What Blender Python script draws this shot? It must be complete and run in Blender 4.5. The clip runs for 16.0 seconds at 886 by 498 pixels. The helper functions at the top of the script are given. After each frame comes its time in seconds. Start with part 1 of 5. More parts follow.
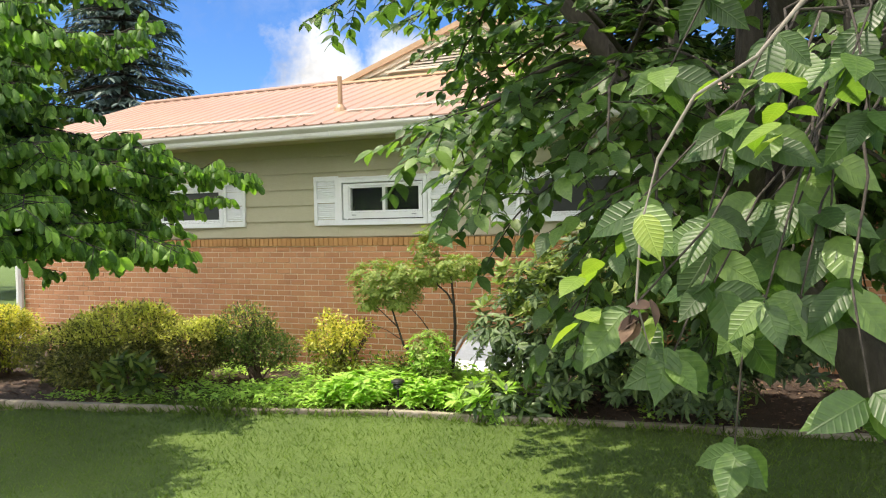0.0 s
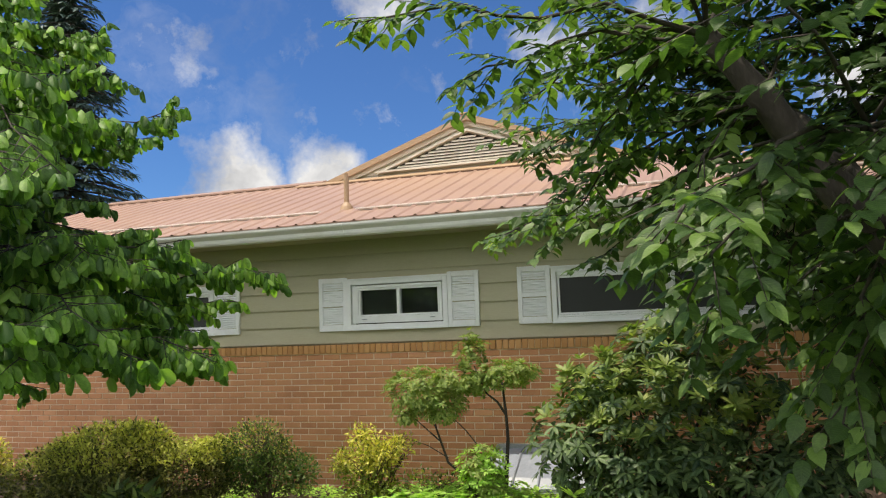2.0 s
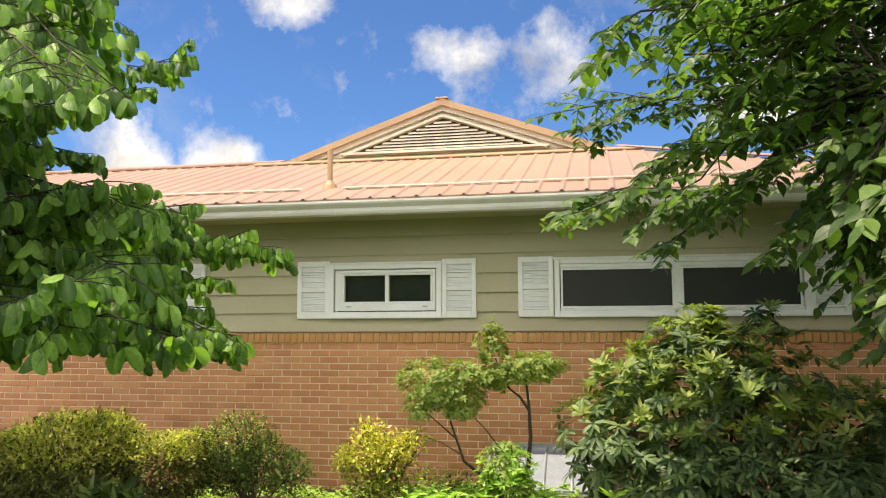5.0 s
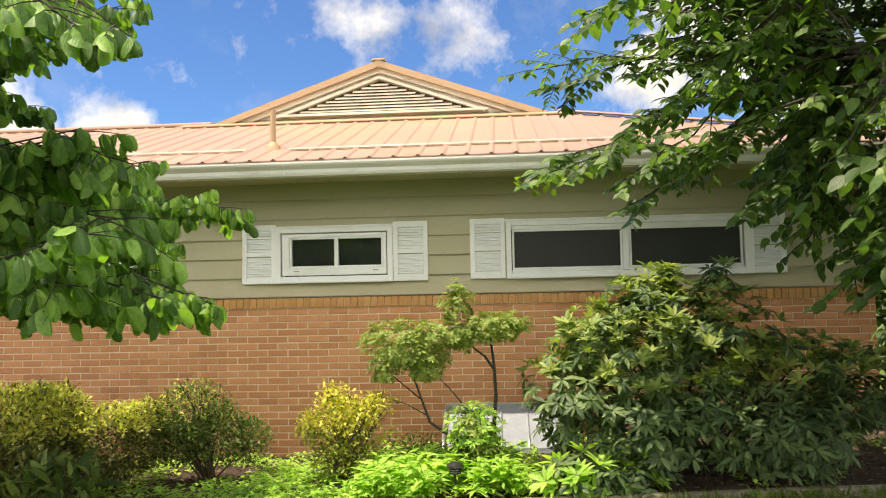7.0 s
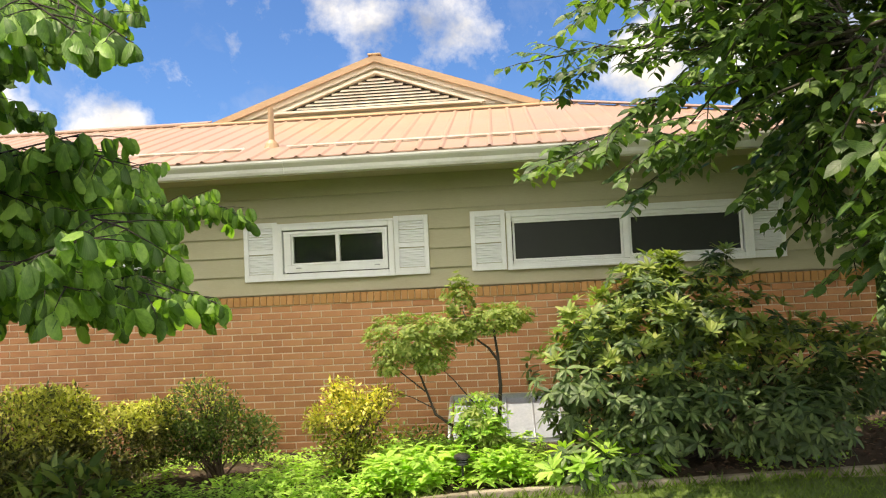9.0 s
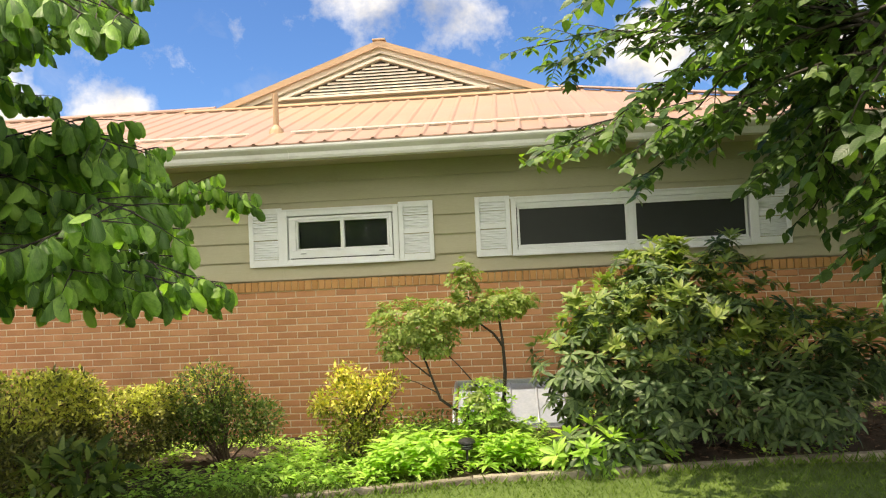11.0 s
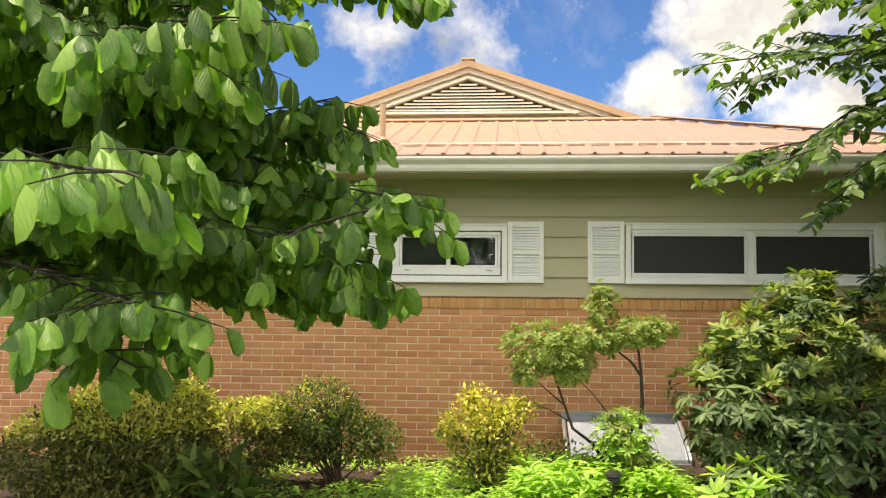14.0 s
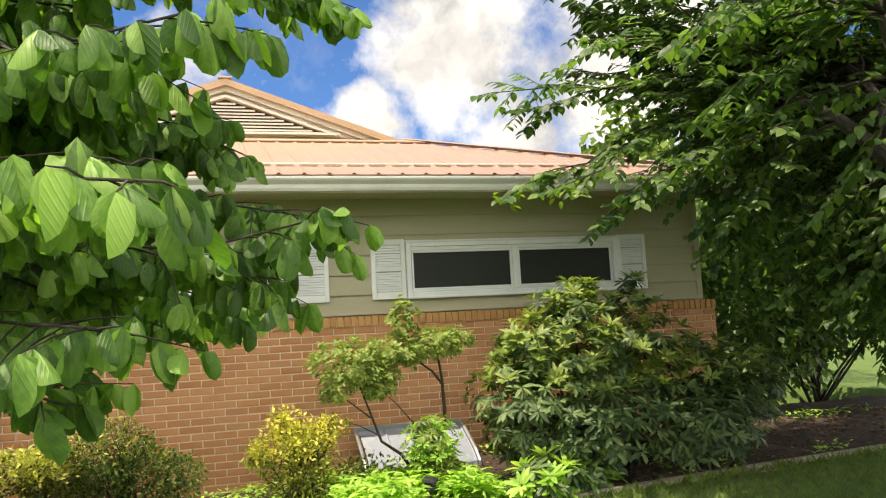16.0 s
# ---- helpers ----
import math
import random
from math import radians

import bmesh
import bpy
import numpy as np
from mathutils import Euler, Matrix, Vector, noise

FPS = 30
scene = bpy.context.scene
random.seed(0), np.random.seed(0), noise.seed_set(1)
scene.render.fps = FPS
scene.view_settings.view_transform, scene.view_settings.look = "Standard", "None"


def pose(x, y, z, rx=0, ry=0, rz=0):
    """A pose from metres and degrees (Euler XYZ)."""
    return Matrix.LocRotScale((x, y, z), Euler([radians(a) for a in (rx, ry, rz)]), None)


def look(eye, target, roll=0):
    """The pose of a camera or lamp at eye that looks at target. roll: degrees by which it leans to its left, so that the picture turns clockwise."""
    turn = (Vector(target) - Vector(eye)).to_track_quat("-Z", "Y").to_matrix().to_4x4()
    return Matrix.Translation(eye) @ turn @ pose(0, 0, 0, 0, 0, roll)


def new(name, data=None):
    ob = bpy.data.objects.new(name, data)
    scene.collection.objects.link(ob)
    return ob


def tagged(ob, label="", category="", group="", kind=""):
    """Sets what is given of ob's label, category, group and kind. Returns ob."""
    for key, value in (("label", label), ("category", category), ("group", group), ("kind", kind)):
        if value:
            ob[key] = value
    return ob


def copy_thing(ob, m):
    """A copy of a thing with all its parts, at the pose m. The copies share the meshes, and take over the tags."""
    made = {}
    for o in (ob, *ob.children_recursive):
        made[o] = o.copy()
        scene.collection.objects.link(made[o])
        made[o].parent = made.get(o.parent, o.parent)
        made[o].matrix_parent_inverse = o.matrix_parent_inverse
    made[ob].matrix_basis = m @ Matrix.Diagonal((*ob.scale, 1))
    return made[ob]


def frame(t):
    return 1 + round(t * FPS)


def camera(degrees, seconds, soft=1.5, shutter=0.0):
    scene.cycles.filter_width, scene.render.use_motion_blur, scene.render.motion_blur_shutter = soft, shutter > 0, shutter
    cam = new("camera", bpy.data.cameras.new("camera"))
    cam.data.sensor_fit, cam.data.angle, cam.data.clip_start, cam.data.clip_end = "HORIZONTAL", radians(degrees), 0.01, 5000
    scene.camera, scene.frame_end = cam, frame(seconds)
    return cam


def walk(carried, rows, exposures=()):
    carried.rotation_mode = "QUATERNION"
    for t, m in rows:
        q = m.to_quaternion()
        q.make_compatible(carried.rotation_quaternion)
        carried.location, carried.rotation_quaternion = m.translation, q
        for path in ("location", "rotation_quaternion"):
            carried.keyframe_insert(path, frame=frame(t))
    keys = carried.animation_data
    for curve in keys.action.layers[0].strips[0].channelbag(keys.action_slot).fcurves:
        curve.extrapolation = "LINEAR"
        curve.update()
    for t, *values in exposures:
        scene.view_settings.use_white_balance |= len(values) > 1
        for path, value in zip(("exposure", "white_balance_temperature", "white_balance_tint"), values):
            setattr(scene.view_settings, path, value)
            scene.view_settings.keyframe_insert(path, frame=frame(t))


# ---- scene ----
cam = camera(58.5, 16.0, 1.15)
PATH = [
    (0, (-1.45, -0.255, 1.553), (-2.281, 1.563, 1.484), -1.2),
    (0.5, (-1.825, -0.263, 1.519), (-2.602, 1.58, 1.556), -1.4),
    (1, (-2.136, -0.201, 1.549), (-2.877, 1.653, 1.665), -0.8),
    (1.5, (-2.399, -0.197, 1.54), (-3.094, 1.672, 1.693), -1.6),
    (2, (-2.671, -0.146, 1.535), (-3.308, 1.739, 1.732), -2.1),
    (2.5, (-2.895, -0.036, 1.541), (-3.515, 1.849, 1.789), -1.7),
    (3, (-3.119, -0.024, 1.508), (-3.703, 1.871, 1.767), -1.5),
    (3.5, (-3.329, -0.02, 1.502), (-3.866, 1.892, 1.736), -1.1),
    (6, (-4.09, 0.127, 1.41), (-4.343, 2.103, 1.589), -0.0),
    (6.5, (-4.22, 0.109, 1.404), (-4.406, 2.094, 1.558), -0.2),
    (7, (-4.286, 0.083, 1.384), (-4.431, 2.074, 1.501), -1.2),
    (7.5, (-4.306, 0.061, 1.391), (-4.441, 2.054, 1.484), -2.3),
    (8, (-4.291, 0.049, 1.397), (-4.431, 2.042, 1.489), -2.7),
    (10.5, (-4.3, 0.049, 1.383), (-4.452, 2.041, 1.489), -2.6),
    (11, (-4.306, 0.049, 1.38), (-4.462, 2.041, 1.445), -2.6),
    (11.5, (-4.378, 0.068, 1.364), (-4.57, 2.059, 1.398), -1.4),
    (12, (-4.494, 0.162, 1.369), (-4.759, 2.144, 1.412), -0.4),
    (12.5, (-4.681, 0.236, 1.349), (-5.002, 2.209, 1.416), 0.5),
    (13, (-4.899, 0.176, 1.331), (-5.245, 2.146, 1.379), 0.7),
    (13.5, (-5.123, 0.157, 1.318), (-5.438, 2.131, 1.389), 1.2),
    (14, (-5.385, 0.235, 1.298), (-5.54, 2.224, 1.444), 0.6),
    (14.5, (-5.59, 0.217, 1.292), (-5.382, 2.199, 1.465), -1.9),
    (15, (-5.778, 0.164, 1.298), (-5.285, 2.094, 1.476), -3.6),
    (15.5, (-5.946, 0.203, 1.288), (-5.357, 2.105, 1.474), -3.9),
    (16, (-6.049, 0.223, 1.271), (-5.498, 2.136, 1.459), -3.1),
]
walk(cam, [(t, look(eye, target, roll)) for t, eye, target, roll in PATH],
     [(0, 0.98, 7300, 10), (0.6, 0.86, 7300, 10), (1.2, 0.6, 7300, 10), (1.8, 0.37, 7250, 10), (3.5, 0.58, 7700, 10), (6, 1.0, 8200, 10), (11.5, 1.02, 8350, 10), (13.5, 0.97, 8350, 10), (16, 0.97, 8050, 10)])

# ---- world, sun, exposure ----
SUN_EL, SUN_AZ = 70.0, 112.0          # azimuth counted from +y towards -x
sun_dir = Vector((-math.sin(radians(SUN_AZ)) * math.cos(radians(SUN_EL)), math.cos(radians(SUN_AZ)) * math.cos(radians(SUN_EL)), math.sin(radians(SUN_EL))))
sun = new("sun", bpy.data.lights.new("sun", "SUN"))
sun.data.energy, sun.data.angle, sun.data.color = 4.0, radians(0.6), (1.0, 0.95, 0.86)
sun.matrix_world = look(sun_dir * 40, (0, 0, 0))

world = bpy.data.worlds.new("sky")
scene.world = world
world.use_nodes = True
WN, WL = world.node_tree.nodes, world.node_tree.links
WN.clear()


def wnode(kind, **kw):
    n = WN.new(kind)
    for k, v in kw.items():
        n.inputs[k if not k.startswith("i") else int(k[1:])].default_value = v
    return n


sky = WN.new("ShaderNodeTexSky")
sky.sky_type, sky.sun_disc = "NISHITA", False
sky.sun_elevation, sky.sun_rotation = radians(SUN_EL), radians(-SUN_AZ)
sky.air_density, sky.dust_density, sky.ozone_density = 0.9, 0.1, 3.0
coord = WN.new("ShaderNodeTexCoord")
# warp the direction, then gather soft cloud banks and break them with noise
warp = wnode("ShaderNodeTexNoise", Scale=7.0, Detail=5.0, Roughness=0.6)
WL.new(coord.outputs["Generated"], warp.inputs["Vector"])
shift = WN.new("ShaderNodeVectorMath")
shift.operation = "MULTIPLY_ADD"
shift.inputs[1].default_value, shift.inputs[2].default_value = (0.14, 0.14, 0.14), (-0.07, -0.07, -0.07)
WL.new(warp.outputs["Color"], shift.inputs[0])
moved = WN.new("ShaderNodeVectorMath")
moved.operation = "ADD"
WL.new(coord.outputs["Generated"], moved.inputs[0])
WL.new(shift.outputs[0], moved.inputs[1])
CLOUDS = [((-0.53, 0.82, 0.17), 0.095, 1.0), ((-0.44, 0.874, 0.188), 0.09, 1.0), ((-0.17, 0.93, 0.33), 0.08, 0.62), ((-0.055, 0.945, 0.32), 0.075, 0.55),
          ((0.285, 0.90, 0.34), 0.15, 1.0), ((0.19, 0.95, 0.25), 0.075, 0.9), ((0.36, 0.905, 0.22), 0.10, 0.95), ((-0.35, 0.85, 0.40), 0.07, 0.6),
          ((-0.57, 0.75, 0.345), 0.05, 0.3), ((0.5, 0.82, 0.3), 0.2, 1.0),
          # unseen banks behind the camera and overhead, added as fill for the wall
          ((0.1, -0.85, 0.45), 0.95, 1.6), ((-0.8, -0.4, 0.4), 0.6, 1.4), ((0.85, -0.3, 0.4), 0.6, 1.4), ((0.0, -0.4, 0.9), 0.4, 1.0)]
total = None
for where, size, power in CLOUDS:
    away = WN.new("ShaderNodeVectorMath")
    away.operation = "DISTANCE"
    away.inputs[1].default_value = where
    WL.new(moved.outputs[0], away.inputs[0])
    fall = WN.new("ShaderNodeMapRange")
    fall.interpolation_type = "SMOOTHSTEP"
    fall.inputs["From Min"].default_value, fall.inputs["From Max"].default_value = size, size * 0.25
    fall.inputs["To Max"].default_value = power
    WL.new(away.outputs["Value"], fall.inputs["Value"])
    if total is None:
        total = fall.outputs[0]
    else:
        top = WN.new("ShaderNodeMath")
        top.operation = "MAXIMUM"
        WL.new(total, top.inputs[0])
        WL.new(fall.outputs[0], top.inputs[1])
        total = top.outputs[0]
wisp = wnode("ShaderNodeTexNoise", Scale=3.2, Detail=8.0, Roughness=0.62)
WL.new(moved.outputs[0], wisp.inputs["Vector"])
thin = WN.new("ShaderNodeMapRange")
thin.inputs["From Min"].default_value, thin.inputs["From Max"].default_value, thin.inputs["To Max"].default_value = 0.55, 0.85, 0.45
WL.new(wisp.outputs["Fac"], thin.inputs["Value"])
fine = wnode("ShaderNodeTexNoise", Scale=22.0, Detail=7.0, Roughness=0.65)
WL.new(coord.outputs["Generated"], fine.inputs["Vector"])
ragged = WN.new("ShaderNodeMath")
ragged.operation = "MULTIPLY_ADD"
ragged.inputs[1].default_value, ragged.inputs[2].default_value = 1.5, -0.75
WL.new(fine.outputs["Fac"], ragged.inputs[0])
dense = WN.new("ShaderNodeMath")
WL.new(total, dense.inputs[0])
WL.new(ragged.outputs[0], dense.inputs[1])
dense2 = WN.new("ShaderNodeMapRange")
dense2.inputs["From Min"].default_value, dense2.inputs["From Max"].default_value = 0.12, 0.9
WL.new(dense.outputs[0], dense2.inputs["Value"])
cover = WN.new("ShaderNodeMath")
cover.operation, cover.use_clamp = "MAXIMUM", True
WL.new(dense2.outputs[0], cover.inputs[0])
WL.new(thin.outputs[0], cover.inputs[1])
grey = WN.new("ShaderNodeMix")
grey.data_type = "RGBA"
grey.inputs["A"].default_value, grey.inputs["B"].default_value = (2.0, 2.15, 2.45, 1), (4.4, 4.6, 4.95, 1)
puff = WN.new("ShaderNodeTexNoise")
puff.inputs["Scale"].default_value, puff.inputs["Detail"].default_value = 9.0, 6.0
WL.new(moved.outputs[0], puff.inputs["Vector"])
lit = WN.new("ShaderNodeMapRange")
lit.inputs["From Min"].default_value, lit.inputs["From Max"].default_value = 0.34, 0.60
WL.new(puff.outputs["Fac"], lit.inputs["Value"])
WL.new(lit.outputs[0], grey.inputs["Factor"])
# clouds towards -y brightened up to threefold to strengthen that fill
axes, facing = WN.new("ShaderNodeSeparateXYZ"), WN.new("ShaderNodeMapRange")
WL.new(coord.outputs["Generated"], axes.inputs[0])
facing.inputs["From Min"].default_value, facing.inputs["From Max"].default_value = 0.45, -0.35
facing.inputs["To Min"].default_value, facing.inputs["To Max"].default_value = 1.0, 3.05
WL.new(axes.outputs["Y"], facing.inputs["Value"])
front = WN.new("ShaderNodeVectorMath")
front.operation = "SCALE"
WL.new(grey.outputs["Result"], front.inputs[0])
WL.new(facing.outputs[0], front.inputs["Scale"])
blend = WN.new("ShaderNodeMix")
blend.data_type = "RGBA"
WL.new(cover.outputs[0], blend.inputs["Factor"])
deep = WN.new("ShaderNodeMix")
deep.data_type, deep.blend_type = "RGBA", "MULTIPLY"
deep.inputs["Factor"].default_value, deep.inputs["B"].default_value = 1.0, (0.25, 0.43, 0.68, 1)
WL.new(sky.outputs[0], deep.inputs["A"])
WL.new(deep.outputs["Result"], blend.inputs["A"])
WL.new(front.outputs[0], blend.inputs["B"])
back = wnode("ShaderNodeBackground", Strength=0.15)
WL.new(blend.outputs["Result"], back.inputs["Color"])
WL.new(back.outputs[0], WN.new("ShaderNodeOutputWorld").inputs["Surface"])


# ---- materials ----
def material(name, colours, rough=0.7, scale=8.0, fine_scale=90.0, bump=0.2, bump_dist=0.004, metal=0.0, spread=0.0, translucent=0.0, spec=0.5, stretch=(1, 1, 1), stain=None, coords="Object", veins=None):
    """colours: dark, middle, light. spread: how far single pieces differ. translucent: share of light let through."""
    m = bpy.data.materials.new(name)
    m.use_nodes = True
    N, L = m.node_tree.nodes, m.node_tree.links
    N.clear()
    out, p = N.new("ShaderNodeOutputMaterial"), N.new("ShaderNodeBsdfPrincipled")
    p.inputs["Roughness"].default_value, p.inputs["Metallic"].default_value = rough, metal
    p.inputs["Specular IOR Level"].default_value = spec
    tc, mp = N.new("ShaderNodeTexCoord"), N.new("ShaderNodeMapping")
    mp.inputs["Scale"].default_value = stretch
    L.new(tc.outputs[coords], mp.inputs["Vector"])
    big, small = N.new("ShaderNodeTexNoise"), N.new("ShaderNodeTexNoise")
    big.inputs["Scale"].default_value, big.inputs["Detail"].default_value = scale, 4
    small.inputs["Scale"].default_value, small.inputs["Detail"].default_value = fine_scale, 5
    L.new(mp.outputs[0], big.inputs["Vector"])
    L.new(mp.outputs[0], small.inputs["Vector"])
    mean = N.new("ShaderNodeMath")
    mean.operation = "MULTIPLY_ADD"
    mean.inputs[1].default_value = 0.45
    half = N.new("ShaderNodeMath")
    half.operation = "MULTIPLY"
    half.inputs[1].default_value = 0.55
    L.new(big.outputs["Fac"], half.inputs[0])
    L.new(small.outputs["Fac"], mean.inputs[0])
    L.new(half.outputs[0], mean.inputs[2])
    value = mean.outputs[0]
    if spread:
        geo, info = N.new("ShaderNodeNewGeometry"), N.new("ShaderNodeObjectInfo")
        add, wrap = N.new("ShaderNodeMath"), N.new("ShaderNodeMath")
        wrap.operation = "FRACT"
        L.new(geo.outputs["Random Per Island"], add.inputs[0])
        L.new(info.outputs["Random"], add.inputs[1])
        L.new(add.outputs[0], wrap.inputs[0])
        off = N.new("ShaderNodeMath")
        off.operation = "MULTIPLY_ADD"
        off.inputs[1].default_value, off.inputs[2].default_value = spread, -spread / 2
        L.new(wrap.outputs[0], off.inputs[0])
        both = N.new("ShaderNodeMath")
        L.new(value, both.inputs[0])
        L.new(off.outputs[0], both.inputs[1])
        value = both.outputs[0]
    ramp = N.new("ShaderNodeValToRGB")
    e = ramp.color_ramp.elements
    e[0].position, e[1].position = 0.25, 0.75
    e[0].color, e[1].color = (*colours[0], 1), (*colours[2], 1)
    e.new(0.5).color = (*colours[1], 1)
    L.new(value, ramp.inputs[0])
    colour = ramp.outputs[0]
    if stain:
        st, cut = N.new("ShaderNodeTexNoise"), N.new("ShaderNodeMapRange")
        st.inputs["Scale"].default_value, st.inputs["Detail"].default_value, st.inputs["Roughness"].default_value = stain[1], 6, 0.65
        L.new(tc.outputs[coords], st.inputs["Vector"])
        cut.inputs["From Min"].default_value, cut.inputs["From Max"].default_value, cut.inputs["To Max"].default_value = 0.52, 0.72, stain[2]
        L.new(st.outputs["Fac"], cut.inputs["Value"])
        mix = N.new("ShaderNodeMix")
        mix.data_type = "RGBA"
        mix.inputs["B"].default_value = (*stain[0], 1)
        L.new(cut.outputs[0], mix.inputs["Factor"])
        L.new(colour, mix.inputs["A"])
        colour = mix.outputs["Result"]
    height = small.outputs["Fac"]
    if veins:
        # veins: count along the leaf, slant, strength; UV is the leaf's own plane
        def maths(op, *ins):
            n = N.new("ShaderNodeMath")
            n.operation = op
            for k, v in enumerate(ins):
                if isinstance(v, (int, float)):
                    n.inputs[k].default_value = v
                else:
                    L.new(v, n.inputs[k])
            return n.outputs[0]
        sep = N.new("ShaderNodeSeparateXYZ")
        L.new(tc.outputs["UV"], sep.inputs[0])
        across = maths("ABSOLUTE", sep.outputs["X"])
        wave = maths("SINE", maths("MULTIPLY", maths("SUBTRACT", sep.outputs["Y"], maths("MULTIPLY", across, veins[1])), veins[0]))
        ridge = maths("POWER", maths("MULTIPLY_ADD", wave, 0.5, 0.5), 5.0)
        rib = maths("SUBTRACT", 1.0, maths("MINIMUM", maths("MULTIPLY", across, 45.0), 1.0))
        line = maths("MAXIMUM", maths("MULTIPLY", ridge, 0.6), rib)
        pale = N.new("ShaderNodeMix")
        pale.data_type, pale.blend_type = "RGBA", "SCREEN"
        pale.inputs["B"].default_value = (0.10, 0.13, 0.05, 1)
        L.new(maths("MULTIPLY", line, veins[2]), pale.inputs["Factor"])
        L.new(colour, pale.inputs["A"])
        colour = pale.outputs["Result"]
        height = maths("SUBTRACT", maths("MULTIPLY", small.outputs["Fac"], 0.4), line)
        bump, bump_dist = 0.35, 0.004
    L.new(colour, p.inputs["Base Color"])
    if bump:
        b = N.new("ShaderNodeBump")
        b.inputs["Strength"].default_value, b.inputs["Distance"].default_value = bump, bump_dist
        L.new(height, b.inputs["Height"])
        L.new(b.outputs[0], p.inputs["Normal"])
    shader = p.outputs[0]
    if translucent:
        t, mixs, bright = N.new("ShaderNodeBsdfTranslucent"), N.new("ShaderNodeMixShader"), N.new("ShaderNodeMix")
        bright.data_type, bright.blend_type = "RGBA", "MULTIPLY"
        bright.inputs["Factor"].default_value = 1.0
        bright.inputs["B"].default_value = (1.45, 1.7, 0.7, 1)
        L.new(colour, bright.inputs["A"])
        L.new(bright.outputs["Result"], t.inputs["Color"])
        mixs.inputs[0].default_value = translucent
        L.new(shader, mixs.inputs[1])
        L.new(t.outputs[0], mixs.inputs[2])
        shader = mixs.outputs[0]
    L.new(shader, out.inputs["Surface"])
    return m


M_BRICK = material("fired_brick", ((0.40, 0.172, 0.08), (0.485, 0.22, 0.103), (0.56, 0.275, 0.142)), 0.85, 5, 160, 0.5, 0.003, spread=0.34, stain=((0.31, 0.14, 0.075), 1.3, 0.3))
M_CAP = material("cap_brick", ((0.4, 0.19, 0.07), (0.47, 0.24, 0.092), (0.54, 0.295, 0.125)), 0.85, 6, 160, 0.5, 0.003, spread=0.3)
M_MORTAR = material("mortar", ((0.55, 0.42, 0.30), (0.66, 0.52, 0.39), (0.75, 0.61, 0.47)), 0.95, 6, 240, 0.6, 0.003)
M_SIDING = material("olive_siding_paint", ((0.345, 0.325, 0.225), (0.395, 0.372, 0.262), (0.44, 0.415, 0.3)), 0.7, 1.4, 60, 0.18, 0.002, stretch=(0.35, 1, 3), stain=((0.33, 0.31, 0.19), 1.7, 0.3))
M_CREAM = material("cream_gable_paint", ((0.6, 0.53, 0.43), (0.67, 0.6, 0.5), (0.73, 0.67, 0.57)), 0.7, 2, 60, 0.15, 0.002, stain=((0.42, 0.33, 0.21), 3.0, 0.35))
M_WHITE = material("white_paint", ((0.66, 0.68, 0.7), (0.73, 0.75, 0.77), (0.79, 0.805, 0.82)), 0.5, 3, 90, 0.08, 0.001, stain=((0.55, 0.53, 0.46), 4.0, 0.3))
M_GUTTER = material("gutter_enamel", ((0.59, 0.59, 0.57), (0.67, 0.67, 0.65), (0.73, 0.73, 0.71)), 0.45, 2, 80, 0.06, 0.001, stretch=(0.5, 1, 1), stain=((0.42, 0.37, 0.30), 2.5, 0.4))
M_ROOF = material("copper_coloured_metal", ((0.305, 0.19, 0.137), (0.352, 0.223, 0.162), (0.4, 0.265, 0.2)), 0.42, 0.7, 30, 0.10, 0.002, stain=((0.385, 0.235, 0.132), 0.8, 0.5))
M_TRIM = material("copper_coloured_trim", ((0.34, 0.22, 0.125), (0.39, 0.255, 0.15), (0.44, 0.295, 0.18)), 0.5, 1.5, 40, 0.06, 0.001)
M_PALE = material("bleached_metal", ((0.62, 0.54, 0.48), (0.72, 0.64, 0.58), (0.8, 0.73, 0.67)), 0.45, 2, 50, 0.05, 0.001)
M_DARK_BROWN = material("dark_rib_end", ((0.10, 0.055, 0.035), (0.14, 0.08, 0.05), (0.18, 0.10, 0.07)), 0.8, 6, 60)
# near-black colour that puts the darkness of the unlit room on its surfaces
M_DARK = material("unlit_room", ((0.02, 0.02, 0.02), (0.03, 0.03, 0.03), (0.045, 0.042, 0.04)), 0.9, 2, 20, 0)
# shade of the attic behind the louvre, given as a colour
M_LOUVER_DARK = material("attic_shade", ((0.03, 0.025, 0.02), (0.045, 0.035, 0.03), (0.06, 0.05, 0.04)), 0.9, 2, 20, 0)
M_SCREEN = material("screen_and_room_dark", ((0.01, 0.013, 0.013), (0.014, 0.018, 0.018), (0.019, 0.024, 0.024)), 0.6, 3, 400, 0.1, 0.001)
M_GRASS = material("grass_blades", ((0.065, 0.115, 0.018), (0.1, 0.16, 0.026), (0.145, 0.215, 0.04)), 0.6, 1.2, 20, 0, spread=0.6, translucent=0.3, spec=0.3)
M_LAWN = material("lawn_turf", ((0.055, 0.095, 0.016), (0.085, 0.14, 0.024), (0.125, 0.185, 0.036)), 0.9, 1.5, 60, 0.9, 0.03)
M_MULCH = material("bark_mulch", ((0.026, 0.016, 0.011), (0.05, 0.03, 0.02), (0.09, 0.058, 0.04)), 0.95, 6, 70, 1.0, 0.03, stain=((0.13, 0.085, 0.058), 3, 0.5))
M_CHIP = material("mulch_chips", ((0.04, 0.022, 0.015), (0.09, 0.052, 0.033), (0.22, 0.14, 0.09)), 0.9, 5, 60, 0.3, spread=0.9)
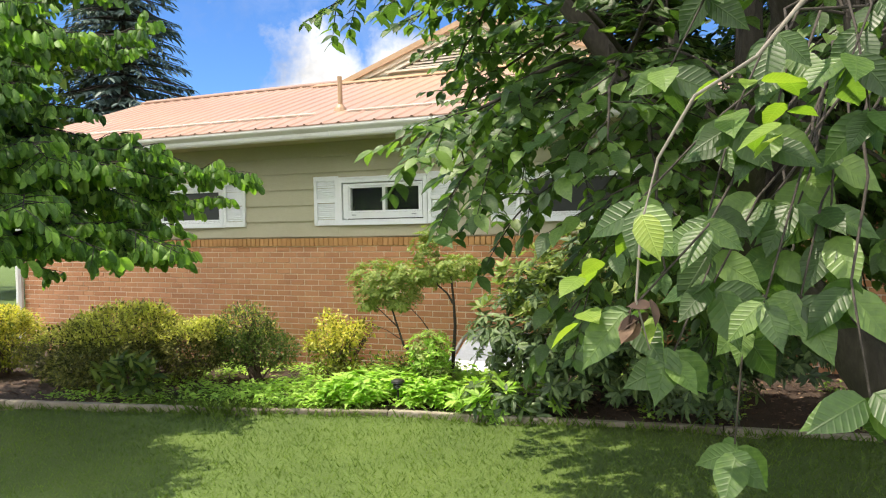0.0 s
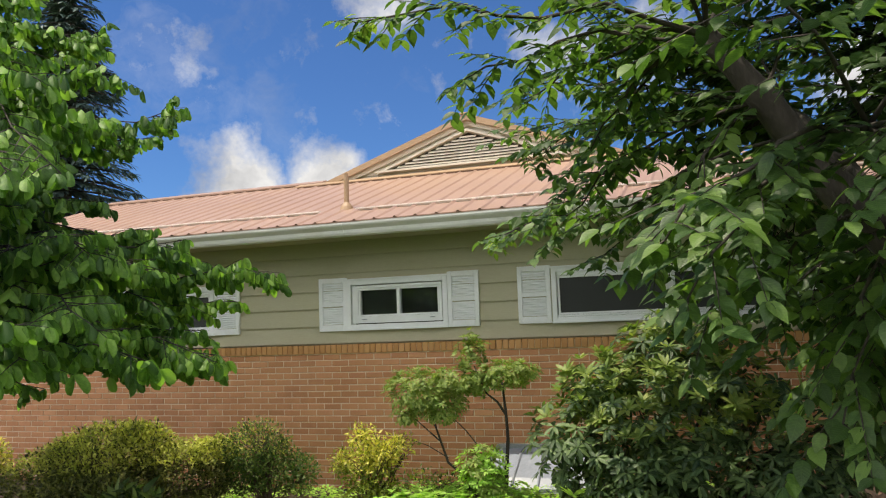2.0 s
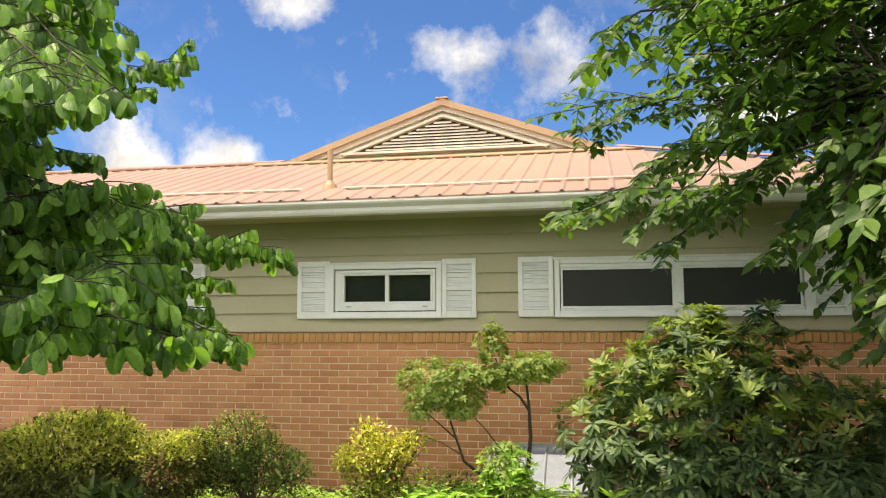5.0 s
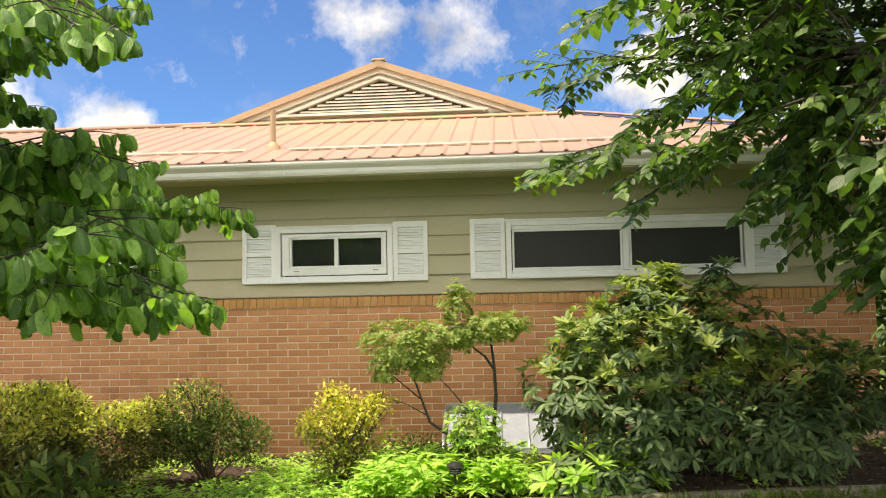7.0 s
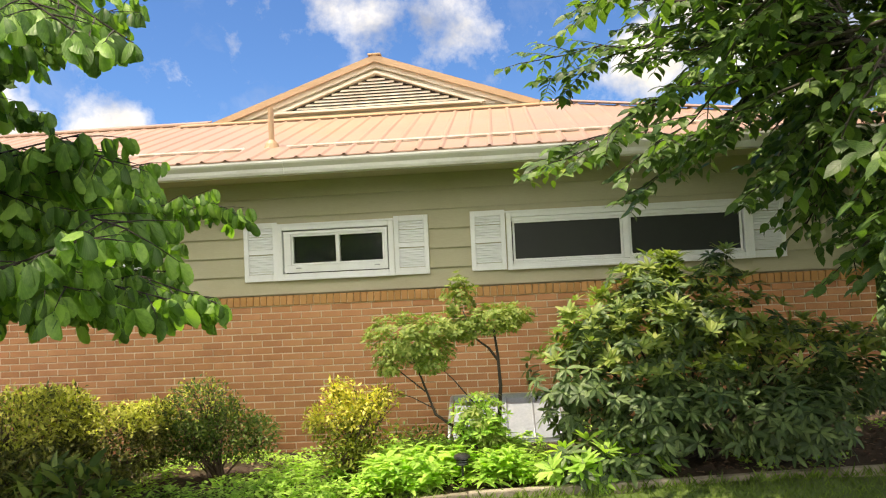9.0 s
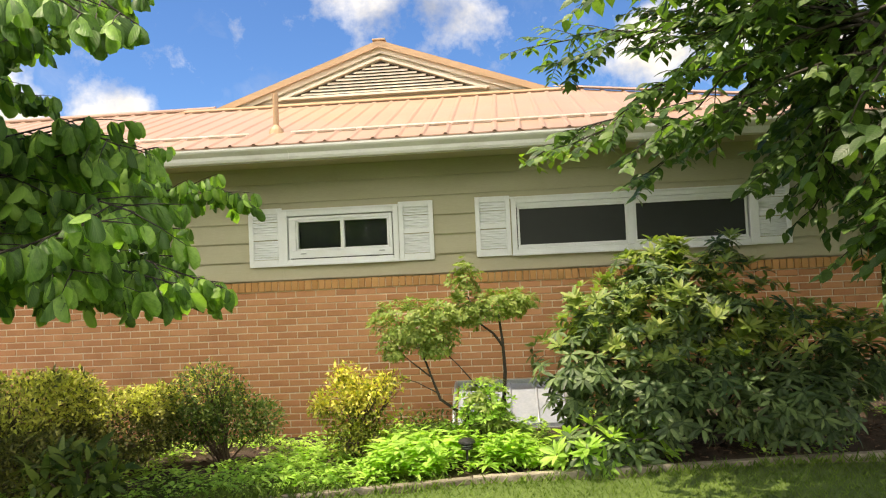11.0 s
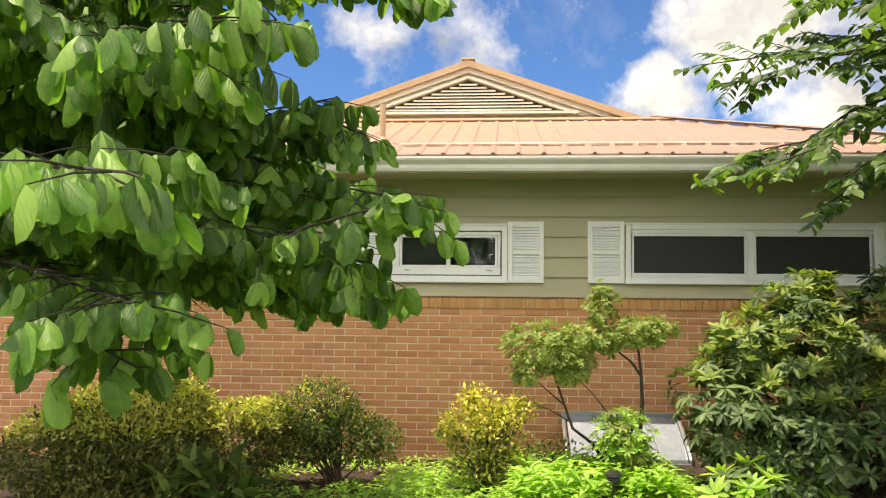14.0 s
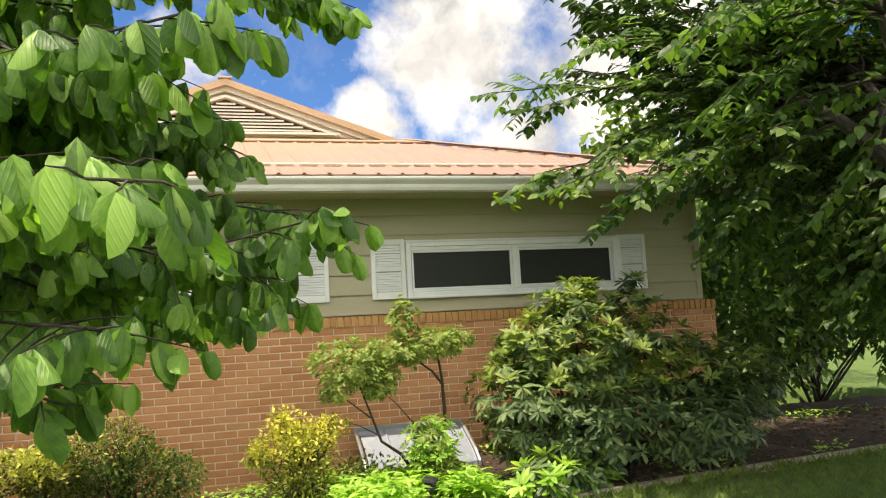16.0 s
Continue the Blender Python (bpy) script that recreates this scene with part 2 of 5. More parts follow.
M_KERB = material("weathered_edging", ((0.17, 0.145, 0.11), (0.25, 0.215, 0.17), (0.36, 0.32, 0.26)), 0.9, 6, 70, 0.7, 0.006, spread=0.4, stretch=(1, 1, 1), stain=((0.13, 0.11, 0.07), 5, 0.5))
M_BARK = material("grey_bark", ((0.02, 0.016, 0.013), (0.04, 0.032, 0.026), (0.075, 0.062, 0.05)), 0.9, 8, 60, 0.8, 0.01, stretch=(1, 1, 0.3))
M_TWIG = material("twig_bark", ((0.055, 0.032, 0.02), (0.09, 0.06, 0.04), (0.16, 0.12, 0.085)), 0.85, 8, 60, 0.3, 0.004)
M_PALE_TWIG = material("pale_twig_bark", ((0.12, 0.105, 0.085), (0.19, 0.17, 0.14), (0.26, 0.24, 0.21)), 0.8, 8, 60, 0.3, 0.003)
M_CHERRY = material("cherry_leaf", ((0.037, 0.076, 0.022), (0.068, 0.13, 0.036), (0.15, 0.24, 0.06)), 0.42, 2.5, 60, 0.15, 0.003, spread=0.55, translucent=0.42, spec=0.45, veins=(50.0, 0.7, 0.22))
M_LIME = material("young_lime_leaf", ((0.13, 0.215, 0.03), (0.19, 0.285, 0.045), (0.27, 0.345, 0.06)), 0.45, 3, 60, 0.15, 0.003, spread=0.5, translucent=0.4, veins=(58.0, 0.7, 0.5))
M_DOGWOOD = material("dogwood_leaf", ((0.05, 0.12, 0.025), (0.115, 0.235, 0.046), (0.24, 0.4, 0.083)), 0.48, 2.5, 50, 0.2, 0.003, spread=0.6, translucent=0.45, spec=0.42, veins=(34.0, 1.6, 0.3))
M_RHODO = material("rhododendron_leaf", ((0.03, 0.06, 0.025), (0.065, 0.115, 0.043), (0.16, 0.23, 0.09)), 0.42, 2.5, 50, 0.1, 0.003, spread=0.6, translucent=0.28, spec=0.35, veins=(70.0, 0.5, 0.5))
M_RHODO_NEW = material("young_rhododendron_leaf", ((0.13, 0.2, 0.04), (0.2, 0.27, 0.06), (0.3, 0.345, 0.095)), 0.4, 2.5, 50, 0.1, 0.003, spread=0.6, translucent=0.3, spec=0.35, veins=(70.0, 0.5, 0.5))
M_GOLD = material("golden_leaf", ((0.36, 0.34, 0.06), (0.57, 0.5, 0.095), (0.72, 0.62, 0.15)), 0.5, 4, 60, 0, spread=0.8, translucent=0.35)
M_SPIREA = material("yellow_green_leaf", ((0.11, 0.14, 0.025), (0.2, 0.235, 0.04), (0.36, 0.37, 0.07)), 0.55, 2.0, 60, 0, spread=0.7, translucent=0.35, spec=0.25)
# hedge pair: shade darkens the olive, sunlight is mixed into the chartreuse
M_HEDGE = material("olive_shaded_spirea_leaf", ((0.06, 0.07, 0.022), (0.12, 0.13, 0.038), (0.24, 0.24, 0.07)), 0.55, 2.0, 60, 0, spread=0.8, translucent=0.3, spec=0.25)
M_CHART = material("chartreuse_sunlit_leaf", ((0.33, 0.34, 0.075), (0.5, 0.49, 0.12), (0.64, 0.61, 0.18)), 0.5, 4, 60, 0, spread=0.8, translucent=0.35, spec=0.25)
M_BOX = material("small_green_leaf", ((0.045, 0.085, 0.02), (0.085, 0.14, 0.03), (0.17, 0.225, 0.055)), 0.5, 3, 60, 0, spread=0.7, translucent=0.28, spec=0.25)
M_COVER = material("ground_cover_leaf", ((0.2, 0.37, 0.06), (0.33, 0.52, 0.1), (0.45, 0.62, 0.15)), 0.45, 2, 60, 0.1, 0.003, spread=0.55, translucent=0.42, spec=0.3, veins=(60.0, 0.6, 0.6))
M_CONIFER = material("spruce_needles", ((0.05, 0.085, 0.075), (0.08, 0.125, 0.11), (0.12, 0.17, 0.15)), 0.6, 1, 20, 0, spread=0.6, translucent=0.1)
M_FAR = material("far_leaf", ((0.06, 0.1, 0.02), (0.1, 0.155, 0.03), (0.16, 0.22, 0.045)), 0.6, 0.6, 10, 0, spread=0.6, translucent=0.3, spec=0.25)
M_BLACK = material("black_plastic", ((0.012, 0.012, 0.012), (0.02, 0.02, 0.02), (0.03, 0.03, 0.03)), 0.4, 5, 90, 0.05)
M_STEEL = material("galvanised_steel", ((0.24, 0.26, 0.28), (0.33, 0.35, 0.37), (0.42, 0.44, 0.46)), 0.45, 6, 60, 0.1, metal=0.7)
M_PLASTIC = material("milky_plastic", ((0.19, 0.215, 0.255), (0.24, 0.265, 0.31), (0.3, 0.325, 0.37)), 0.25, 3, 40, 0.05, 0.002, stain=((0.45, 0.47, 0.45), 4, 0.4))
M_CONCRETE = material("concrete", ((0.26, 0.245, 0.22), (0.34, 0.32, 0.29), (0.42, 0.40, 0.365)), 0.9, 4, 90, 0.5, 0.004)

M_GLASS = bpy.data.materials.new("window_glass")
M_GLASS.use_nodes = True
gp = M_GLASS.node_tree.nodes["Principled BSDF"]
gp.inputs["Base Color"].default_value = (0.80, 0.84, 0.84, 1)
gp.inputs["Roughness"].default_value, gp.inputs["Transmission Weight"].default_value, gp.inputs["IOR"].default_value = 0.02, 1.0, 1.45


# ---- mesh helpers ----
def hang(ob, parent):
    """Parent a part that is built in world coordinates."""
    if parent is not None:
        ob.parent = parent
        ob.matrix_parent_inverse = Matrix.Translation(-parent.location)


def obj(name, verts, faces, mat, parent=None, label="", smooth=False):
    me = bpy.data.meshes.new(name)
    me.from_pydata([tuple(v) for v in verts], [], faces)
    me.materials.append(mat)
    if smooth:
        me.polygons.foreach_set("use_smooth", [True] * len(me.polygons))
    ob = new(name, me)
    hang(ob, parent)
    if label:
        ob["label"] = label
    return ob


def part(name, bm, mat, parent=None, label=""):
    me = bpy.data.meshes.new(name)
    bm.to_mesh(me)
    bm.free()
    me.materials.append(mat)
    ob = new(name, me)
    hang(ob, parent)
    if label:
        ob["label"] = label
    return ob


def share(name, me, m, parent=None):
    ob = new(name, me)
    hang(ob, parent)
    ob.matrix_basis = m
    return ob


def empty(name, x, y, z, label, category, group="", kind=""):
    ob = new(name)
    ob.location = (x, y, z)
    ob.empty_display_size = 0.1
    return tagged(ob, label, category, group, kind)


def block(bm, x0, x1, y0, y1, z0, z1, bevel=0.0):
    got = bmesh.ops.create_cube(bm, size=1.0, matrix=Matrix.Translation(((x0 + x1) / 2, (y0 + y1) / 2, (z0 + z1) / 2)) @ Matrix.Diagonal((x1 - x0, y1 - y0, z1 - z0, 1)))
    if bevel:
        edges = {e for v in got["verts"] for e in v.link_edges}
        bmesh.ops.bevel(bm, geom=list(edges), offset=bevel, segments=2, affect="EDGES", profile=0.6)
    return bm


def box(name, x0, x1, y0, y1, z0, z1, mat, parent=None, label="", bevel=0.0):
    return part(name, block(bmesh.new(), x0, x1, y0, y1, z0, z1, bevel), mat, parent, label)


def prism(name, section, x0, x1, mat, parent=None, label="", smooth=False):
    """A section of (y, z) pairs drawn out along x."""
    n = len(section)
    v = [(x0, *s) for s in section] + [(x1, *s) for s in section]
    f = [(i, (i + 1) % n, n + (i + 1) % n, n + i) for i in range(n)] + [tuple(range(n))[::-1], tuple(range(n, 2 * n))]
    return obj(name, v, f, mat, parent, label, smooth)


def tube_data(points, radii, sides=6):
    """Verts and faces of a tapered tube along points."""
    pts = [Vector(p) for p in points]
    verts, faces = [], []
    for i, p in enumerate(pts):
        d = (pts[min(i + 1, len(pts) - 1)] - pts[max(i - 1, 0)]).normalized()
        a = d.cross(Vector((0.31, 0.17, 0.93))).normalized()
        b = d.cross(a)
        for k in range(sides):
            t = 2 * math.pi * k / sides
            verts.append(p + (a * math.cos(t) + b * math.sin(t)) * radii[i])
    for i in range(len(pts) - 1):
        for k in range(sides):
            k2 = (k + 1) % sides
            faces.append((i * sides + k, i * sides + k2, (i + 1) * sides + k2, (i + 1) * sides + k))
    faces.append(tuple(range(sides))[::-1])
    faces.append(tuple(range((len(pts) - 1) * sides, len(pts) * sides)))
    return verts, faces


class Wood:
    """Gathers many branches into one mesh."""

    def __init__(self):
        self.v, self.f = [], []

    def add(self, points, radii, sides=5):
        v, f = tube_data(points, radii, sides)
        o = len(self.v)
        self.v += v
        self.f += [tuple(i + o for i in q) for q in f]

    def make(self, name, mat, parent=None, label=""):
        ob = obj(name, self.v, self.f, mat, parent, label, True)
        ob["kind"] = "stuff"
        return ob


def bend(a, b, sag, n=6, rng=random):
    """A slightly crooked line from a to b that sags or arches."""
    a, b = Vector(a), Vector(b)
    out = []
    for i in range(n + 1):
        t = i / n
        p = a.lerp(b, t)
        p.z += sag * 4 * t * (1 - t)
        if 0 < i < n:
            w = (b - a).length * 0.03
            p += Vector((rng.uniform(-w, w), rng.uniform(-w, w), rng.uniform(-w, w)))
        out.append(p)
    return out


def leaf_shape(length, width, fold=0.25, droop=0.3, stations=(0.0, 0.18, 0.42, 0.7, 1.0), widths=(0.0, 0.75, 1.0, 0.68, 0.0), curl=0.0):
    """A leaf along +y from the origin: verts and triangles, folded on its midrib, its tip bent down."""
    v, f = [], []
    for s, w in zip(stations, widths):
        z = -droop * length * s * s
        y = length * s
        hw = width * w / 2
        v.append((0, y, z))
        v.append((-hw * math.cos(curl * w), y - 0.02 * length, z + fold * hw - curl * hw))
        v.append((hw * math.cos(curl * w), y - 0.02 * length, z + fold * hw - curl * hw))
    n = len(stations)
    for i in range(n - 1):
        a, b = 3 * i, 3 * (i + 1)
        for mid, side in ((0, 1), (0, 2)):
            p, q, r, s = a + mid, a + side, b + side, b + mid
            quad = (p, q, r, s) if side == 1 else (p, s, r, q)
            if i == 0:
                f.append((p, r, s) if side == 1 else (p, s, r))
            elif i == n - 2:
                f.append((p, q, s) if side == 1 else (p, s, q))
            else:
                f.append(quad[:3])
                f.append((quad[0], quad[2], quad[3]))
    used = sorted({i for q in f for i in q})
    new_i = {o: k for k, o in enumerate(used)}
    return np.array([v[i] for i in used]), np.array([[new_i[i] for i in q] for q in f])


def frames_of(direction, up):
    """Rotation matrices (n, 3, 3) whose y column is direction and whose z column leans to up."""
    y = direction / np.linalg.norm(direction, axis=1, keepdims=True)
    x = np.cross(y, up)
    x /= np.linalg.norm(x, axis=1, keepdims=True) + 1e-9
    z = np.cross(x, y)
    return np.stack([x, y, z], axis=2)


def scatter(name, shape, pos, direction, up, size, mat, parent=None, label="", smooth=True):
    """One mesh of many leaves."""
    tv, tf = shape
    n = len(pos)
    R = frames_of(direction, up)
    v = np.einsum("nij,kj->nki", R, tv) * np.asarray(size)[:, None, None] + pos[:, None, :]
    f = (tf[None, :, :] + (np.arange(n) * len(tv))[:, None, None]).reshape(-1, 3)
    me = bpy.data.meshes.new(name)
    me.vertices.add(n * len(tv))
    me.vertices.foreach_set("co", v.reshape(-1).astype(np.float32))
    me.loops.add(f.size)
    me.loops.foreach_set("vertex_index", f.reshape(-1).astype(np.int32))
    me.polygons.add(len(f))
    me.polygons.foreach_set("loop_start", np.arange(0, f.size, 3, dtype=np.int32))
    me.polygons.foreach_set("use_smooth", np.full(len(f), smooth))
    me.update(calc_edges=True)
    me.uv_layers.new(name="leaf_plane").uv.foreach_set("vector", np.tile((tv[:, :2] * 10)[tf.reshape(-1)].reshape(-1), n).astype(np.float32))
    me.materials.append(mat)
    ob = new(name, me)
    hang(ob, parent)
    ob["kind"] = "stuff"
    if label:
        ob["label"] = label
    return ob


def leaf_mesh(name, shape, mat):
    me = bpy.data.meshes.new(name)
    me.from_pydata(shape[0].tolist(), [], shape[1].tolist())
    me.uv_layers.new(name="leaf_plane").uv.foreach_set("vector", (shape[0][:, :2] * 10)[shape[1].reshape(-1)].reshape(-1).astype(np.float32))
    me.polygons.foreach_set("use_smooth", [True] * len(me.polygons))
    me.materials.append(mat)
    return me


def single_leaves(parent, meshes, pos, direction, up, size):
    """Leaves as objects of their own under their plant."""
    R = frames_of(direction, up)
    for i in range(len(pos)):
        m = Matrix(R[i].tolist()).to_4x4()
        m.translation = pos[i].tolist()
        share("leaf", meshes[i % len(meshes)], m @ Matrix.Scale(float(size[i]), 4), parent)


# ---- ground ----
X0, X1, WALL, FACE = -12.0, -0.77, 7.92, 7.83      # house ends, siding plane, brick face


def foot(x):
    """Height of the soil along the house."""
    return float(np.interp(x, [-14, -6.5, -4.0, -1.0, 3.0], [-0.24, -0.18, 0.0, 0.075, 0.05]))


KERB = [(-16.0, 3.4), (-10.2, 4.2), (-8.1, 4.62), (-6.2, 5.02), (-4.6, 5.48), (-3.2, 5.68), (-2.0, 5.87), (-0.4, 6.06), (1.6, 6.25), (4.5, 6.4)]


def kerb_y(x):
    return float(np.interp(x, [k[0] for k in KERB], [k[1] for k in KERB]))


def lawn_z(x, y):
    rise = 0.028 * math.exp(-((y - kerb_y(x)) / 0.4) ** 2)
    return -0.07 + rise + 0.012 * noise.noise((x * 0.6, y * 0.6, 0)) - 0.02 * max(0, min(1, (-x - 5) / 6))


def bed_z(x, y):
    k = kerb_y(x)
    t = max(0.0, min(1.0, (y - k) / (FACE - k)))
    return -0.03 * (1 - t) + foot(x) * t + 0.035 * noise.noise((x * 1.7, y * 1.7, 3)) * min(1, 4 * t * (1.3 - t)) + 0.012 * noise.noise((x * 9, y * 9, 1))


def sheet(name, xs, ys, height, mat, label, category):
    v = [(x, y, height(x, y)) for y in ys for x in xs]
    n = len(xs)
    f = [(j * n + i, j * n + i + 1, (j + 1) * n + i + 1, (j + 1) * n + i) for j in range(len(ys) - 1) for i in range(n - 1)]
    return tagged(obj(name, v, f, mat, smooth=True), label, category, kind="structure")


near = list(np.arange(-14, 4.01, 0.25))
sheet("ground", [-400, -150, -60, -30, -20] + near + [6, 10, 16, 30, 60, 150, 400], [-300, -100, -40, -15, -6] + list(np.arange(-3, 7.01, 0.25)) + [8, 10, 14, 20, 40, 100, 400],
      lambda x, y: lawn_z(x, y) - (0.4 if -13.5 < x < 3.5 and y > kerb_y(x) + 0.1 else 0), M_LAWN, "mown green lawn with sun patches and clover", "lawn")
bx = np.arange(-16, 4.41, 0.12)
bv, bf = [], []
for i, x in enumerate(bx):
    k = kerb_y(x) + 0.02
    for j in range(25):
        y = k + (8.6 - k) * j / 24
        bv.append((x, y, bed_z(x, y)))
for i in range(len(bx) - 1):
    for j in range(24):
        a = i * 25 + j
        bf.append((a, a + 25, a + 26, a + 1))
tagged(obj("flower_bed", bv, bf, M_MULCH, smooth=True), "brown bark mulch bed along the brick wall", "flower bed", kind="structure")

edging = empty("garden_edging", -4.5, 5.5, -0.07, "weathered grey timber edging between lawn and flower bed", "edging", kind="structure")
rk = random.Random(4)
for i in range(len(KERB) - 1):
    a, b = Vector((*KERB[i], 0)), Vector((*KERB[i + 1], 0))
    count = max(1, round((b - a).length / 1.25))
    for c in range(count):
        p, q = a.lerp(b, c / count), a.lerp(b, (c + 1) / count)
        d = q - p
        bm = block(bmesh.new(), 0.004, d.length - 0.004, -0.036, 0.036, -0.13, 0.0, 0.012)
        for v in bm.verts:
            v.co += Vector((0, 0.006 * noise.noise((v.co.x * 3, i, c)), 0.008 * noise.noise((v.co.x * 2 + 7, c, i))))
        ob = part("edging_timber", bm, M_KERB)
        ob.matrix_basis = pose(p.x, p.y, rk.uniform(-0.006, 0.008), 0, 0, math.degrees(math.atan2(d.y, d.x)))
        hang(ob, edging)


# ---- house ----
house = empty("house", -6.4, 7.9, -0.2, "low orange brick house with olive siding and copper-coloured metal roof", "house")
CAP0, CAP1 = 1.285, 1.392
COURSE, BRICK = 0.0677, 0.2032
LAPS = [1.40, 1.594, 1.789, 1.984, 2.179, 2.374, 2.569]
WINDOWS = [(-6.548, -5.357, 1.546, 2.094), (-4.229, -1.885, 1.546, 2.105), (-10.55, -8.285, 1.546, 2.105)]

# brick backing, and the sheathing behind the boards with its openings
brick_wall = box("brick_wall", X0 + 0.006, X1 - 0.006, FACE + 0.006, 8.06, -0.6, CAP1 - 0.02, M_MORTAR, house, "orange-brown running-bond brick with pale sandy mortar")
box("foundation", X0 + 0.02, X1 - 0.02, FACE - 0.02, 8.0, -0.6, -0.215, M_CONCRETE, house)
cuts = sorted(WINDOWS)
edges_x = [X0 + 0.05] + [c for w in cuts for c in w[:2]] + [X1 - 0.1]
for i in range(0, len(edges_x), 2):
    box("sheathing", edges_x[i], edges_x[i + 1], WALL + 0.022, 8.06, CAP1 - 0.02, 2.62, M_SIDING, house)
for w in cuts:
    box("sheathing", w[0], w[1], WALL + 0.022, 8.06, CAP1 - 0.02, w[2], M_SIDING, house)
    box("sheathing", w[0], w[1], WALL + 0.022, 8.06, w[3], 2.62, M_SIDING, house)
for x in (X0, X1 - 0.2):
    box("side_wall", x, x + 0.2, 8.07, 15.0, -0.6, 2.6, M_BRICK, house)
box("back_wall", X0, X1, 15.0, 15.2, -0.6, 2.6, M_BRICK, house)
# unseen room surfaces, added and coloured near-black so the panes look dark
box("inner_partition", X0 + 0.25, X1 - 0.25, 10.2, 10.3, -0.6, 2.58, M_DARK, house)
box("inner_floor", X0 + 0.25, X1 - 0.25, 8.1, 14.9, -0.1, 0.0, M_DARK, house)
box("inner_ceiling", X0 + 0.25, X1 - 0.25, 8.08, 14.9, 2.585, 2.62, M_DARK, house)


def board(x0, x1, z0, z1):
    """One lap board, its foot standing out over the board below."""
    return prism("siding_board", [(WALL + 0.002, z1 + 0.012), (WALL + 0.02, z1 + 0.012), (WALL + 0.02, z0), (WALL - 0.019, z0), (WALL - 0.020, z0 + 0.004)], x0, x1, M_SIDING, house)


for z0, z1 in zip(LAPS[:-1], LAPS[1:]):
    stops = [X0 + 0.05]
    for w in cuts:
        if z0 < w[3] and z1 > w[2]:
            stops += [w[0] - 0.0, w[1] + 0.0]
    stops.append(X1 - 0.1)
    for i in range(0, len(stops), 2):
        board(stops[i], stops[i + 1], z0, z1)
    for w in cuts:
        if z0 < w[2] < z1:
            board(w[0], w[1], z0, w[2] - 0.013)
        if z0 < w[3] < z1:
            board(w[0], w[1], w[3] + 0.001, z1)
box("corner_board", X1 - 0.16, X1 - 0.095, WALL - 0.02, WALL + 0.03, 1.40, 2.56, M_SIDING, house)
box("corner_board", X0 - 0.02, X0 + 0.06, WALL - 0.02, WALL + 0.03, 1.40, 2.56, M_SIDING, house)
obj("downspout", *tube_data([(X0 - 0.02, FACE - 0.06, 2.5), (X0 - 0.02, FACE - 0.06, 1.3), (X0 - 0.02, FACE - 0.06, -0.1)], [0.055] * 3, 8), M_GUTTER, house, "pale metal downspout")

# ---- roof ----
SLOPE, EAVE_Y, EAVE_Z, RIDGE_Y = 0.333, 7.36, 2.69, 10.80
RIDGE_Z = EAVE_Z + SLOPE * (RIDGE_Y - EAVE_Y)
XE0, XE1 = X0 - 0.4, X1 + 0.38
HIP = XE1 - 3.1


def roof_z(y):
    return EAVE_Z + SLOPE * (y - EAVE_Y)


roof = obj("roof", [(XE0, EAVE_Y, EAVE_Z), (XE1, EAVE_Y, EAVE_Z), (HIP, RIDGE_Y, RIDGE_Z), (XE0, RIDGE_Y, RIDGE_Z), (XE1, 15.5, EAVE_Z - 0.2), (HIP, 12.0, RIDGE_Z), (XE0, 15.5, EAVE_Z - 0.2),
                    (XE0, EAVE_Y, EAVE_Z - 0.012), (XE1, EAVE_Y, EAVE_Z - 0.012), (XE0, 12.0, RIDGE_Z)],
           [(0, 1, 2, 3), (1, 4, 5, 2), (4, 6, 9, 5), (3, 2, 5, 9), (0, 7, 8, 1), (0, 3, 9, 6)], M_ROOF, house, "copper-coloured ribbed sheet metal roof, faded pink by weather")
rib_n = int((XE1 - XE0) / 0.2286)
for i in range(rib_n + 1):
    x = XE0 + 0.05 + i * 0.2286
    top = RIDGE_Y if x < HIP else EAVE_Y + (XE1 - x) / (XE1 - HIP) * (RIDGE_Y - EAVE_Y)
    if top - EAVE_Y < 0.15:
        continue
    h, v, f = 0.015, [], []
    for y in (EAVE_Y - 0.012, top):
        z = roof_z(y)
        v += [(x - 0.032, y, z), (x - 0.010, y, z + h), (x + 0.010, y, z + h), (x + 0.032, y, z)]
    rib = obj("roof_rib", v, [(0, 1, 5, 4), (1, 2, 6, 5), (2, 3, 7, 6), (4, 5, 6, 7)], M_ROOF, roof)
    obj("rib_end", [(x - 0.02, EAVE_Y - 0.010, EAVE_Z - 0.004), (x - 0.008, EAVE_Y - 0.010, EAVE_Z + h - 0.003), (x + 0.008, EAVE_Y - 0.010, EAVE_Z + h - 0.003), (x + 0.02, EAVE_Y - 0.010, EAVE_Z - 0.004),
                    (x - 0.02, EAVE_Y + 0.02, EAVE_Z), (x + 0.02, EAVE_Y + 0.02, EAVE_Z)], [(0, 1, 2, 3), (0, 3, 5, 4)], M_DARK_BROWN, roof)


def roof_strip(name, x0, x1, y0, y1, lift, mat, thick=0.006):
    v = [(x, y, roof_z(y) + lift + dz) for dz in (0, thick) for y in (y0, y1) for x in (x0, x1)]
    return obj(name, v, [(0, 2, 3, 1), (4, 5, 7, 6), (0, 1, 5, 4), (2, 6, 7, 3), (0, 4, 6, 2), (1, 3, 7, 5)], mat, roof)


